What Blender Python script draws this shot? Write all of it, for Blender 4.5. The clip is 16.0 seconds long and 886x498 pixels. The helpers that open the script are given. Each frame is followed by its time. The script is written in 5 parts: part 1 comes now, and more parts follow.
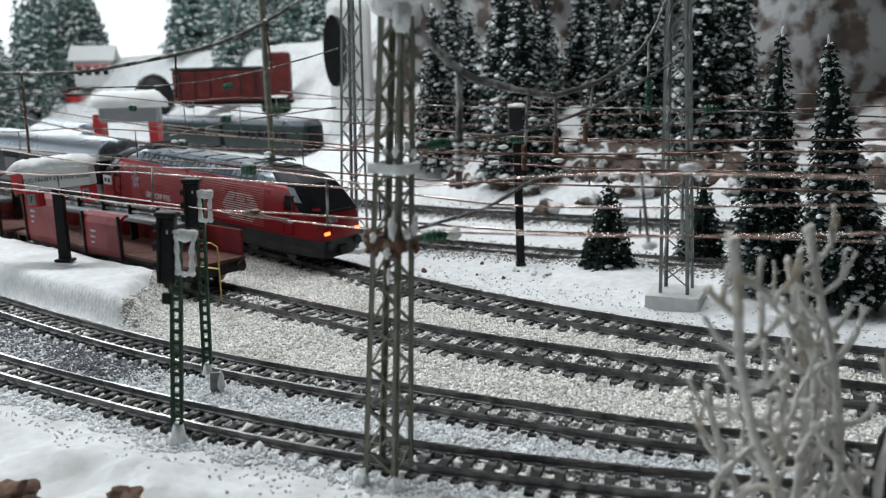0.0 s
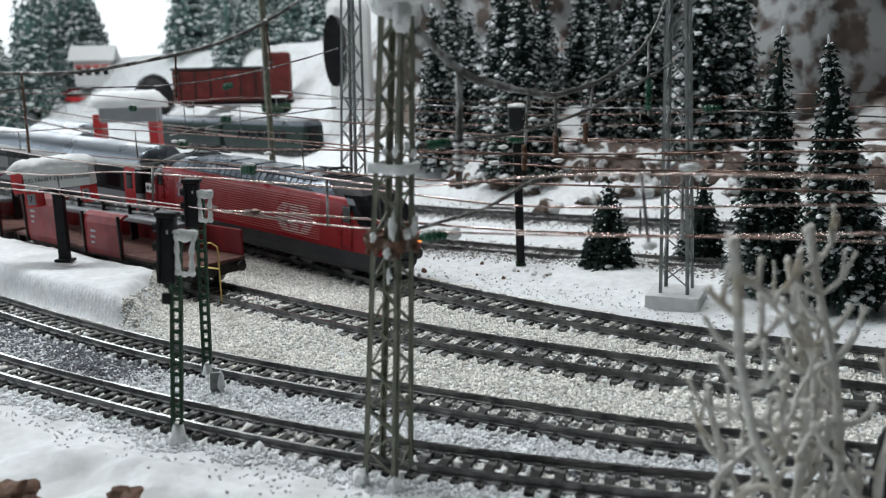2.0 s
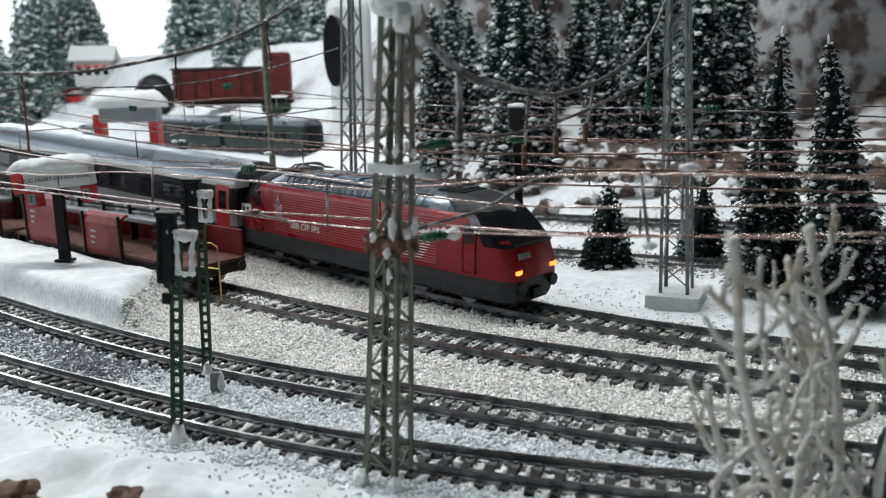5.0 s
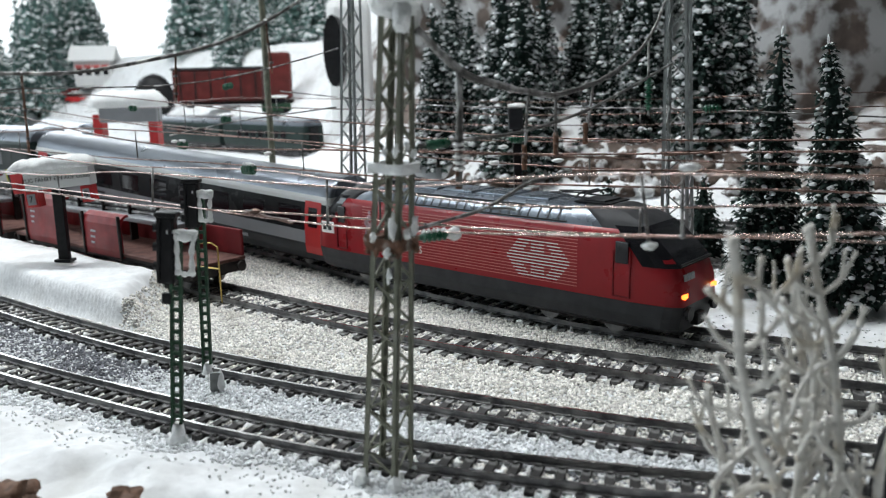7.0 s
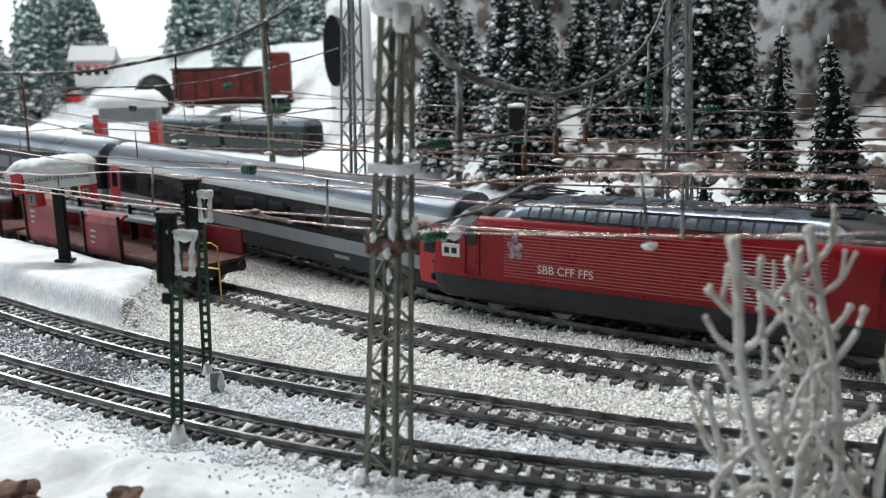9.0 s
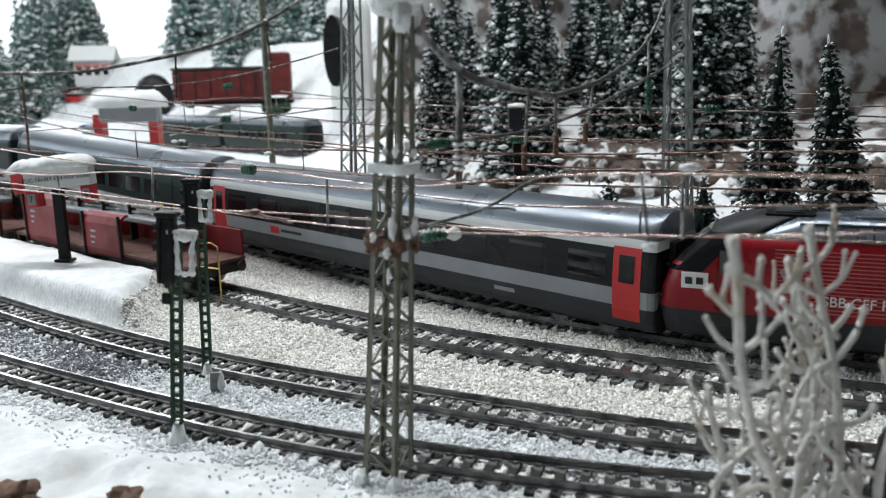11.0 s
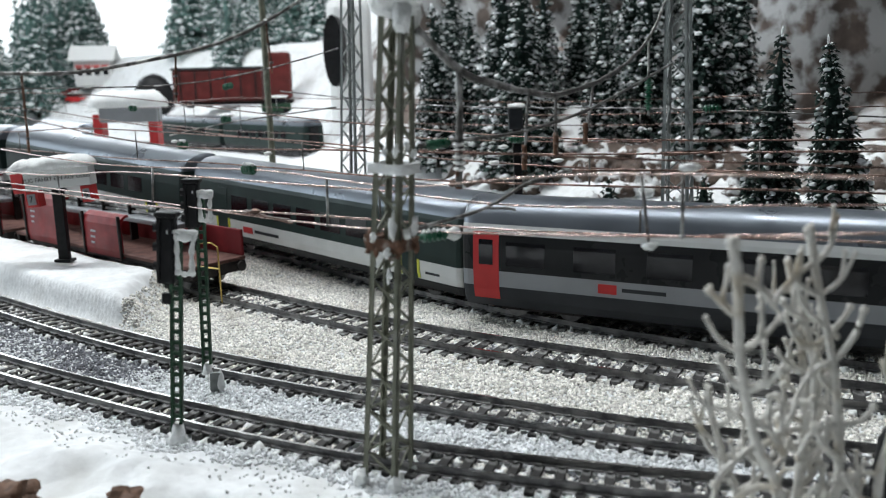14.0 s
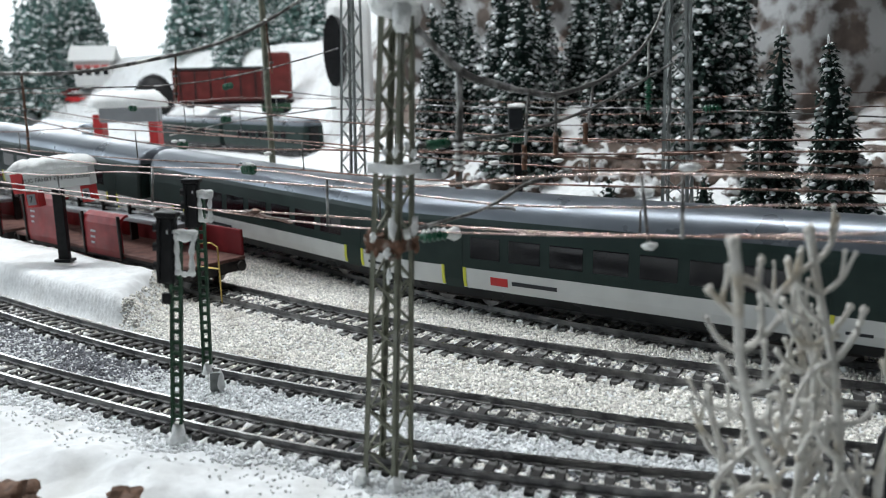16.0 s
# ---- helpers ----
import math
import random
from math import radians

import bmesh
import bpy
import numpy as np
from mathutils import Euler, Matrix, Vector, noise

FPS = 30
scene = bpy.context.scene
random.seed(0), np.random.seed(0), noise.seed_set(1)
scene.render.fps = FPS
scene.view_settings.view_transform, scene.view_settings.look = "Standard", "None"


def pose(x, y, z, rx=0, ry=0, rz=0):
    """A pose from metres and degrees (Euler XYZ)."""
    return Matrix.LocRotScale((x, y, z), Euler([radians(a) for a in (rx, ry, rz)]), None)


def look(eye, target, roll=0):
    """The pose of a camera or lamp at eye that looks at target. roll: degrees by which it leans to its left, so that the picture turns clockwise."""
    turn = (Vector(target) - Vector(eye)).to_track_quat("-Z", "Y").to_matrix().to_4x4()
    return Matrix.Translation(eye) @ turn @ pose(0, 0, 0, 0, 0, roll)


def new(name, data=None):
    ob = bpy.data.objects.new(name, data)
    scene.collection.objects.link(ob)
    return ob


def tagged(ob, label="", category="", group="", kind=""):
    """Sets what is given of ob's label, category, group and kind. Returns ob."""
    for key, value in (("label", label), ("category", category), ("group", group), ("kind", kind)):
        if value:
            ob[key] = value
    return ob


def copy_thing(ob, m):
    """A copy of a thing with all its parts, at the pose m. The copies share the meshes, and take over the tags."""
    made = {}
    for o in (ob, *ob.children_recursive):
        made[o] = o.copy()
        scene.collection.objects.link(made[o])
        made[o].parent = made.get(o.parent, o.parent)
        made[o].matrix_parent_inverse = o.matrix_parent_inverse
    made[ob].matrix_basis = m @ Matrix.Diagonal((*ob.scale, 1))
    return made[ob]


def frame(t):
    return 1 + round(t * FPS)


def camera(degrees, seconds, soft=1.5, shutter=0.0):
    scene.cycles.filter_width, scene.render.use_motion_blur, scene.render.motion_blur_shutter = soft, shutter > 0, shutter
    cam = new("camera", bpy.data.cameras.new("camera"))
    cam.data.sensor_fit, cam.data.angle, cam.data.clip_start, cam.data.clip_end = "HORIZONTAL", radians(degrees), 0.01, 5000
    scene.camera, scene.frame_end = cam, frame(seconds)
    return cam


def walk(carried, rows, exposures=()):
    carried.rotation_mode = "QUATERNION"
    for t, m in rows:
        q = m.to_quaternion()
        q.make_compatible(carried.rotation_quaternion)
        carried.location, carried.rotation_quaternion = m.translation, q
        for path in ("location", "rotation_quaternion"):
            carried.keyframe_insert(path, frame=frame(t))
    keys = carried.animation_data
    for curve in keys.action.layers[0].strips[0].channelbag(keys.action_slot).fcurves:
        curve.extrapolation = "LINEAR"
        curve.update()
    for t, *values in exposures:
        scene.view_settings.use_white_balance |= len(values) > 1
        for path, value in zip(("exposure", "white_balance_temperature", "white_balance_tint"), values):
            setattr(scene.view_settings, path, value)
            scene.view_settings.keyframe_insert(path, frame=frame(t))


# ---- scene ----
cam = camera(57.47, 16.0, 1.1)
cam.data.dof.use_dof = True
cam.data.dof.focus_distance = 0.31
cam.data.dof.aperture_fstop = 21.0
HOLD = pose(0, 0, 0.0981, 90 - 11.95, 0, 0) @ pose(0, 0, 0, 0, 0, -1.54)
walk(cam, [(0.0, HOLD), (16.0, HOLD)], [(0.0, -0.12), (4.0, -0.12), (6.4, 0.2), (16.0, 0.2)])

# ---- light of the room ----
world = bpy.data.worlds.new("sky")
scene.world = world
world.use_nodes = True
_wn = world.node_tree
_sky = _wn.nodes.new("ShaderNodeTexSky")
_sky.sky_type, _sky.sun_disc = "NISHITA", False
_sky.sun_elevation, _sky.sun_rotation = radians(38), radians(-40)
_wn.links.new(_sky.outputs[0], _wn.nodes["Background"].inputs[0])
_wn.nodes["Background"].inputs[1].default_value = 0.12


def area_lamp(name, eye, target, sx, sy, watts, colour):
    data = bpy.data.lights.new(name, "AREA")
    data.shape, data.size, data.size_y, data.energy, data.color = "RECTANGLE", sx, sy, watts, colour
    ob = new(name, data)
    ob.matrix_world = look(eye, target)
    return ob


# area lamp standing in for daylight through the assumed far window
area_lamp("window_light", (-1.5, 3.16, 0.85), (-0.3, 0.4, 0.0), 2.2, 1.2, 29, (0.88, 0.95, 1.0))
# fill lamp added from the left, set in an assumed, unseen window
area_lamp("side_window_light", (-2.74, 0.3, 0.88), (0, 0.35, 0.05), 1.9, 1.1, 20, (0.88, 0.97, 1.0))
# overhead tube is assumed, added to light the layout from above
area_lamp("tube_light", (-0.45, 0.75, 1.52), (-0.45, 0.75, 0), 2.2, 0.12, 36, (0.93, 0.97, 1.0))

# ---- materials ----
def mat(name, colour, rough=0.6, metal=0.0, var=0.25, scale=200.0, bump=0.0, bump_scale=None, second=None, mix=(0.45, 0.6), mscale=None,
        spec=0.5, emit=None, by_piece=0.0, island=False):
    m = bpy.data.materials.new(name)
    m.use_nodes = True
    nt = m.node_tree
    b = nt.nodes["Principled BSDF"]
    b.inputs["Roughness"].default_value, b.inputs["Metallic"].default_value = rough, metal
    b.inputs["Specular IOR Level"].default_value = spec
    tc = nt.nodes.new("ShaderNodeTexCoord")

    def nz(sc, det=5.0):
        n = nt.nodes.new("ShaderNodeTexNoise")
        n.inputs["Scale"].default_value, n.inputs["Detail"].default_value = sc, det
        nt.links.new(tc.outputs["Object"], n.inputs["Vector"])
        return n.outputs["Fac"]

    def mixc(fac, a, c, mode="MIX"):
        x = nt.nodes.new("ShaderNodeMix")
        x.data_type, x.blend_type = "RGBA", mode
        for sock, v in ((x.inputs[0], fac), (x.inputs[6], a), (x.inputs[7], c)):
            if isinstance(v, (int, float)):
                sock.default_value = v
            elif isinstance(v, tuple):
                sock.default_value = (*v, 1)
            else:
                nt.links.new(v, sock)
        return x.outputs[2]

    def ramp(sig, lo, hi, a=0.0, c=1.0):
        r = nt.nodes.new("ShaderNodeMapRange")
        nt.links.new(sig, r.inputs[0])
        for i, v in enumerate((lo, hi, a, c)):
            r.inputs[i + 1].default_value = v
        return r.outputs[0]

    dark = tuple(c * (1 - var) for c in colour)
    lite = tuple(min(1, c * (1 + var)) for c in colour)
    col = mixc(ramp(nz(scale), 0.32, 0.68), dark, lite)
    if second:
        col = mixc(ramp(nz(mscale or scale * 0.2), *mix), col, second)
    if by_piece:
        if island:
            rnd = nt.nodes.new("ShaderNodeNewGeometry").outputs["Random Per Island"]
        else:
            rnd = nt.nodes.new("ShaderNodeObjectInfo").outputs["Random"]
        col = mixc(1.0, col, ramp(rnd, 0, 1, 1 - by_piece, 1 + by_piece), "MULTIPLY")
    nt.links.new(col, b.inputs["Base Color"])
    nt.links.new(ramp(nz(scale * 0.6), 0.3, 0.7, max(0.02, rough - 0.1), min(1, rough + 0.1)), b.inputs["Roughness"])
    if bump:
        bp = nt.nodes.new("ShaderNodeBump")
        bp.inputs["Strength"].default_value, bp.inputs["Distance"].default_value = min(1.0, bump), 0.001
        nt.links.new(nz(bump_scale or scale * 2, 6.0), bp.inputs["Height"])
        nt.links.new(bp.outputs[0], b.inputs["Normal"])
    if emit:
        b.inputs["Emission Color"].default_value, b.inputs["Emission Strength"].default_value = (*emit[0], 1), emit[1]
    return m


SNOW = mat("snow", (0.73, 0.745, 0.75), 0.8, var=0.09, scale=260, bump=0.55, bump_scale=300, second=(0.58, 0.585, 0.57), mix=(0.50, 0.75), mscale=45)
SNOWCAP = mat("snow_cap", (0.82, 0.83, 0.82), 0.55, var=0.07, scale=500, bump=0.5, bump_scale=1200)
BALLAST = mat("ballast_stone", (0.75, 0.73, 0.685), 0.85, var=0.14, scale=700, by_piece=0.42, island=True, second=(0.46, 0.43, 0.38), mix=(0.58, 0.75), mscale=40)
SNOWGRIT = mat("snowy_grit", (0.72, 0.73, 0.73), 0.85, var=0.12, scale=700, by_piece=0.2, island=True)
REARSTONE = mat("rear_stone", (0.30, 0.285, 0.26), 0.85, var=0.2, scale=700, by_piece=0.45, island=True)
FROSTSTONE = mat("frosted_ballast", (0.715, 0.73, 0.742), 0.85, var=0.14, scale=700, by_piece=0.38, island=True, second=(0.36, 0.37, 0.40), mix=(0.58, 0.75), mscale=40)
GREYBALLAST = mat("grey_ballast", (0.15, 0.155, 0.172), 0.85, var=0.2, scale=700, by_piece=0.5, island=True)
RAIL = mat("rail_side", (0.115, 0.113, 0.115), 0.42, 0.55, var=0.3, scale=500, bump=0.2, second=(0.24, 0.235, 0.23), mscale=120)
RAILTOP = mat("rail_top", (0.62, 0.61, 0.60), 0.22, 1.0, var=0.2, scale=300)
SLEEPER = mat("sleeper_plastic", (0.045, 0.043, 0.042), 0.7, var=0.3, scale=600, by_piece=0.35, bump=0.3, second=(0.30, 0.30, 0.29), mix=(0.55, 0.75), mscale=260, spec=0.18)
MASTGREY = mat("mast_paint", (0.155, 0.16, 0.115), 0.55, var=0.25, scale=300, bump=0.25, second=(0.22, 0.22, 0.20), mix=(0.58, 0.8), mscale=150)
MASTPALE = mat("mast_pale", (0.24, 0.26, 0.255), 0.5, var=0.22, scale=300, bump=0.25, second=(0.40, 0.40, 0.39), mix=(0.58, 0.8), mscale=150)
SIGGREEN = mat("signal_green", (0.026, 0.062, 0.036), 0.55, var=0.3, scale=400, bump=0.2, spec=0.18)
BLACK = mat("black_plastic", (0.012, 0.012, 0.013), 0.45, var=0.3, scale=300, bump=0.1, spec=0.18)
COPPER = mat("copper_wire", (0.20, 0.130, 0.110), 0.30, 1.0, var=0.3, scale=400, second=(0.12, 0.08, 0.068), mscale=90)
STEELW = mat("dull_wire", (0.11, 0.105, 0.10), 0.5, 0.5, var=0.35, scale=500, second=(0.5, 0.5, 0.49), mix=(0.5, 0.66), mscale=160, bump=0.4)
# copper wire again, with the window's reflection put into a lighter base colour
COPPERSHEEN = mat("copper_sheen_wire", (0.44, 0.345, 0.315), 0.24, 1.0, var=0.2, scale=400, second=(0.24, 0.155, 0.13), mix=(0.5, 0.62), mscale=60)
INSUL = mat("insulator_green", (0.012, 0.085, 0.045), 0.3, var=0.3, scale=300)
RUST = mat("rusty_clamp", (0.13, 0.062, 0.035), 0.8, var=0.5, scale=600, bump=0.7, second=(0.35, 0.32, 0.29), mix=(0.55, 0.7), mscale=300)
LOCORED = mat("loco_red", (0.26, 0.010, 0.015), 0.33, var=0.08, scale=120, second=(0.21, 0.009, 0.013), mix=(0.5, 0.8), mscale=25, spec=0.3)
LOCOGREY = mat("loco_roof_grey", (0.15, 0.175, 0.205), 0.27, 0.55, var=0.12, scale=150)
SKIRT = mat("loco_skirt", (0.035, 0.036, 0.038), 0.5, var=0.2, scale=150, spec=0.18)
GLASSDK = mat("dark_glazing", (0.010, 0.010, 0.012), 0.12, var=0.2, scale=60)
WHITEP = mat("white_print", (0.75, 0.74, 0.72), 0.5, var=0.05, scale=200)
PALELINE = mat("pale_red_line", (0.50, 0.13, 0.12), 0.45, var=0.1, scale=200)
HEADLAMP = mat("headlamp_amber", (0.9, 0.35, 0.08), 0.3, emit=((1.0, 0.20, 0.025), 3.0))
COACHROOF = mat("coach_roof_silver", (0.155, 0.175, 0.20), 0.32, 0.6, var=0.08, scale=80, second=(0.125, 0.14, 0.16), mscale=20)
COACHBLACK = mat("coach_window_band", (0.018, 0.019, 0.020), 0.28, var=0.2, scale=60, spec=0.18)
COACHGREY = mat("coach_light_grey", (0.27, 0.28, 0.295), 0.4, var=0.06, scale=100, spec=0.3)
COACHDARK = mat("coach_dark_grey", (0.035, 0.038, 0.042), 0.42, var=0.1, scale=100, spec=0.18)
COACHGREEN = mat("coach_dark_green", (0.020, 0.034, 0.031), 0.38, var=0.15, scale=80, spec=0.18)
COACHWHITE = mat("coach_white", (0.60, 0.61, 0.60), 0.42, var=0.05, scale=100, spec=0.3)
REDP = mat("signal_red_paint", (0.50, 0.020, 0.022), 0.4, var=0.1, scale=100)
YELLOWP = mat("yellow_stripe", (0.62, 0.62, 0.06), 0.5, var=0.1, scale=100)
WAGONRED = mat("wagon_red", (0.21, 0.013, 0.017), 0.38, var=0.2, scale=150, second=(0.145, 0.010, 0.013), mscale=40, spec=0.18)
WAGONDARK = mat("wagon_underframe", (0.022, 0.018, 0.017), 0.6, var=0.3, scale=200, spec=0.18)
WAGONDECK = mat("wagon_deck", (0.12, 0.06, 0.05), 0.7, var=0.3, scale=200, spec=0.18)
NEEDLE = mat("fir_needles", (0.013, 0.026, 0.021), 0.8, var=0.4, scale=400, by_piece=0.5, island=True, spec=0.18)
# lighter teal needles: distance haze put into the colour of the hillside firs
NEEDLEHAZE = mat("hazed_fir_needles", (0.09, 0.155, 0.14), 0.8, var=0.4, scale=400, by_piece=0.5, island=True, spec=0.18)
REDBROWN = mat("faded_red_brown", (0.115, 0.022, 0.020), 0.6, var=0.25, scale=60, second=(0.08, 0.018, 0.016), mscale=20, spec=0.2)
ORANGE = mat("orange_tarpaulin", (0.42, 0.13, 0.05), 0.7, var=0.3, scale=60, bump=0.5)
BARK = mat("bark", (0.055, 0.042, 0.033), 0.85, var=0.4, scale=500, bump=0.6, spec=0.18)
TREESNOW = mat("tree_snow", (0.80, 0.82, 0.83), 0.65, var=0.08, scale=600, bump=0.5, bump_scale=1500)
FROST = mat("frosted_branch", (0.62, 0.60, 0.555), 0.75, var=0.16, scale=400, bump=1.0, bump_scale=900, second=(0.40, 0.32, 0.20), mix=(0.54, 0.74), mscale=120)
# grey base puts the shade on the second bare tree into its colour
BRANCHSHADE = mat("shaded_branch", (0.20, 0.195, 0.19), 0.75, var=0.2, scale=400, bump=0.6, second=(0.45, 0.44, 0.42), mix=(0.5, 0.65), mscale=150)
ROCK = mat("rock_face", (0.11, 0.085, 0.072), 0.85, var=0.45, scale=60, bump=1.0, bump_scale=150, second=(0.46, 0.465, 0.465), mix=(0.43, 0.55), mscale=38)
SLOPEROCK = mat("slope_rock", (0.085, 0.060, 0.047), 0.85, var=0.5, scale=160, bump=1.0, bump_scale=300, second=(0.70, 0.71, 0.71), mix=(0.50, 0.56), mscale=70)
CORK = mat("cork_bark", (0.13, 0.075, 0.05), 0.9, var=0.5, scale=250, bump=1.0, bump_scale=500)
PLASTER = mat("room_wall_paint", (0.17, 0.175, 0.18), 0.9, var=0.04, scale=3)
CONCRETE = mat("painted_concrete", (0.60, 0.61, 0.60), 0.7, var=0.08, scale=300, bump=0.3)
BRASS = mat("brass_wire", (0.45, 0.32, 0.10), 0.35, 0.8, var=0.2, scale=300)


# ---- small builders ----
def mesh_of(bm, name):
    bmesh.ops.recalc_face_normals(bm, faces=bm.faces)
    me = bpy.data.meshes.new(name)
    bm.to_mesh(me)
    bm.free()
    return me


def smooth(me, on=True):
    me.polygons.foreach_set("use_smooth", [on] * len(me.polygons))
    return me


def part(name, bm, material, parent=None, label="", soft=False):
    me = mesh_of(bm, name) if isinstance(bm, bmesh.types.BMesh) else bm
    if soft:
        smooth(me)
    if not me.materials:
        me.materials.append(material)
    ob = new(name, me)
    ob.parent = parent
    if label:
        tagged(ob, label)
    return ob


def thing(name, m, label, category, group="", kind=""):
    ob = new(name)
    ob.empty_display_size = 0.01
    ob.matrix_world = m
    return tagged(ob, label, category, group, kind)


def box(bm, x0, x1, y0, y1, z0, z1, bevel=0.0):
    r = bmesh.ops.create_cube(bm, size=1, matrix=Matrix.Translation(((x0 + x1) / 2, (y0 + y1) / 2, (z0 + z1) / 2)) @ Matrix.Diagonal((x1 - x0, y1 - y0, z1 - z0, 1)))
    if bevel:
        es = list({e for v in r["verts"] for e in v.link_edges})
        bmesh.ops.bevel(bm, geom=es, offset=bevel, segments=2, affect="EDGES", profile=0.6)
    return bm


def boxed(*a, **k):
    return box(bmesh.new(), *a, **k)


def tube(bm, pts, radii, n=7, caps=True):
    """A round bar along pts; radii one number or one a point."""
    pts = [Vector(p) for p in pts]
    if isinstance(radii, (int, float)):
        radii = [radii] * len(pts)
    radii = [float(r) for r in radii]
    rings = []
    up = Vector((0, 0, 1))
    for i, p in enumerate(pts):
        d = (pts[min(i + 1, len(pts) - 1)] - pts[max(i - 1, 0)]).normalized()
        a = d.cross(up if abs(d.z) < 0.95 else Vector((1, 0, 0))).normalized()
        b = a.cross(d)
        rings.append([bm.verts.new(p + radii[i] * (math.cos(2 * math.pi * k / n) * a + math.sin(2 * math.pi * k / n) * b)) for k in range(n)])
    for r0, r1 in zip(rings, rings[1:]):
        for k in range(n):
            bm.faces.new((r0[k], r0[(k + 1) % n], r1[(k + 1) % n], r1[k]))
    if caps:
        bm.faces.new(rings[0][::-1])
        bm.faces.new(rings[-1])
    return bm


def bar(bm, a, b, w, h):
    """A flat bar from a to b, w wide and h thick."""
    a, b = Vector(a), Vector(b)
    d = (b - a)
    q = d.to_track_quat("X", "Z").to_matrix().to_4x4()
    bmesh.ops.create_cube(bm, size=1, matrix=Matrix.Translation((a + b) / 2) @ q @ Matrix.Diagonal((d.length, w, h, 1)))
    return bm


def blob(bm, c, r, seed=0, sub=2, squash=1.0, rough=0.35):
    """A lump of snow."""
    res = bmesh.ops.create_icosphere(bm, subdivisions=sub, radius=1)
    c = Vector(c)
    rr = Vector(r) if not isinstance(r, (int, float)) else Vector((r, r, r * squash))
    for v in res["verts"]:
        k = 1 + rough * noise.noise(v.co * 1.7 + Vector((seed * 3.1, seed, 0)))
        v.co = c + Vector((v.co.x * rr.x, v.co.y * rr.y, v.co.z * rr.z)) * k
    return bm


def text_part(name, words, size, m, material, parent, label=""):
    cu = bpy.data.curves.new(name, "FONT")
    cu.body, cu.size, cu.align_x, cu.align_y, cu.extrude = words, size, "CENTER", "CENTER", 0.00008
    tmp = bpy.data.objects.new(name, cu)
    me = bpy.data.meshes.new_from_object(tmp)
    bpy.data.objects.remove(tmp)
    me.materials.clear()
    me.materials.append(material)
    ob = new(name, me)
    ob.parent = parent
    ob.matrix_basis = m
    if label:
        tagged(ob, label)
    return ob


# ---- the lines of the tracks ----
def line_of(ctrl, step=0.002, wide=30):
    p = np.array(ctrl, float)
    e = np.vstack([2 * p[0] - p[1], p, 2 * p[-1] - p[-2]])
    out = []
    for i in range(1, len(e) - 2):
        a, b, c, d = e[i - 1:i + 3]
        u = np.linspace(0, 1, 60, endpoint=False)[:, None]
        out.append(0.5 * (2 * b + (c - a) * u + (2 * a - 5 * b + 4 * c - d) * u ** 2 + (3 * b - a - 3 * c + d) * u ** 3))
    o = np.vstack(out + [p[-1:]])
    s = np.r_[0, np.cumsum(np.linalg.norm(np.diff(o, axis=0), axis=1))]
    g = np.arange(0, s[-1], step)
    o = np.stack([np.interp(g, s, o[:, 0]), np.interp(g, s, o[:, 1])], 1)
    k = np.hanning(2 * wide + 1)
    k /= k.sum()
    pad = np.vstack([2 * o[0] - o[1:wide + 1][::-1], o, 2 * o[-1] - o[-wide - 1:-1][::-1]])
    o = np.stack([np.convolve(pad[:, 0], k, "valid"), np.convolve(pad[:, 1], k, "valid")], 1)
    t = np.gradient(o, axis=0)
    t /= np.linalg.norm(t, axis=1)[:, None]
    s = np.r_[0, np.cumsum(np.linalg.norm(np.diff(o, axis=0), axis=1))]
    return dict(p=o, t=t, n=np.stack([-t[:, 1], t[:, 0]], 1), s=s)


def on_line(L, s):
    return np.array([np.interp(s, L["s"], L["p"][:, 0]), np.interp(s, L["s"], L["p"][:, 1])])


LINE_MAIN = line_of([(-1.15, 1.20), (-.7, .88), (-.45, .70), (-.3, .591), (-.2, .518), (-.1, .446), (-.051, .408), (0, .357), (.05, .3125),
                     (.1, .279), (.142, .257), (.2, .232), (.3, .197), (.45, .155), (.65, .12)])
LINE_SIDING = line_of([(-.75, .86), (-.5, .67), (-.3, .522), (-.2, .447), (-.1, .365), (-.05, .325), (0, .2895), (.05, .2615), (.1, .236), (.14, .219), (.22, .19), (.35, .15)])
LINE_NARROW_A = line_of([(-.5, .62), (-.32, .45), (-.2, .3535), (-.16, .3225), (-.1, .281), (-.05, .2525), (0, .2285), (.04, .2095), (.075, .196), (.15, .172), (.3, .14)])
LINE_NARROW_B = line_of([(-.4, .44), (-.25, .335), (-.157, .2715), (-.12, .2495), (-.08, .2265), (-.04, .2065), (0, .1905), (.04, .1785), (.065, .172), (.12, .16), (.25, .14)])
LINE_BACK_A = line_of([(-.62, 1.22), (-.4, .925), (-.2, .665), (-.1, .548), (-.013, .475), (.05, .437), (.11, .408), (.2, .377), (.4, .33), (.7, .29)])
LINE_BACK_B = line_of([(-.7, 1.42), (-.45, 1.08), (-.25, .83), (-.12, .685), (-.018, .602), (.06, .556), (.139, .518), (.3, .46), (.6, .40)])


def climb(x):
    """The main line comes down a ramp from the yard: its height over the flat."""
    return 0.083 * np.clip(-0.045 - np.asarray(x, float), 0, 0.26)


LINE_BACK_C = line_of([(-.9, 1.80), (-.47, 1.365), (-.30, 1.20), (-.16, 1.06), (-.02, .93), (.1, .84)])


# ---- ground ----
def gap_to(L, xy):
    """Distance to a track's middle and the side (positive: far side), for many points."""
    p = L["p"][::4]
    n = L["n"][::4]
    best = np.full(len(xy), 9.0)
    side = np.zeros(len(xy))
    for i in range(0, len(xy), 4000):
        q = xy[i:i + 4000]
        d = q[:, None, :] - p[None]
        k = np.argmin((d ** 2).sum(2), 1)
        v = d[np.arange(len(q)), k]
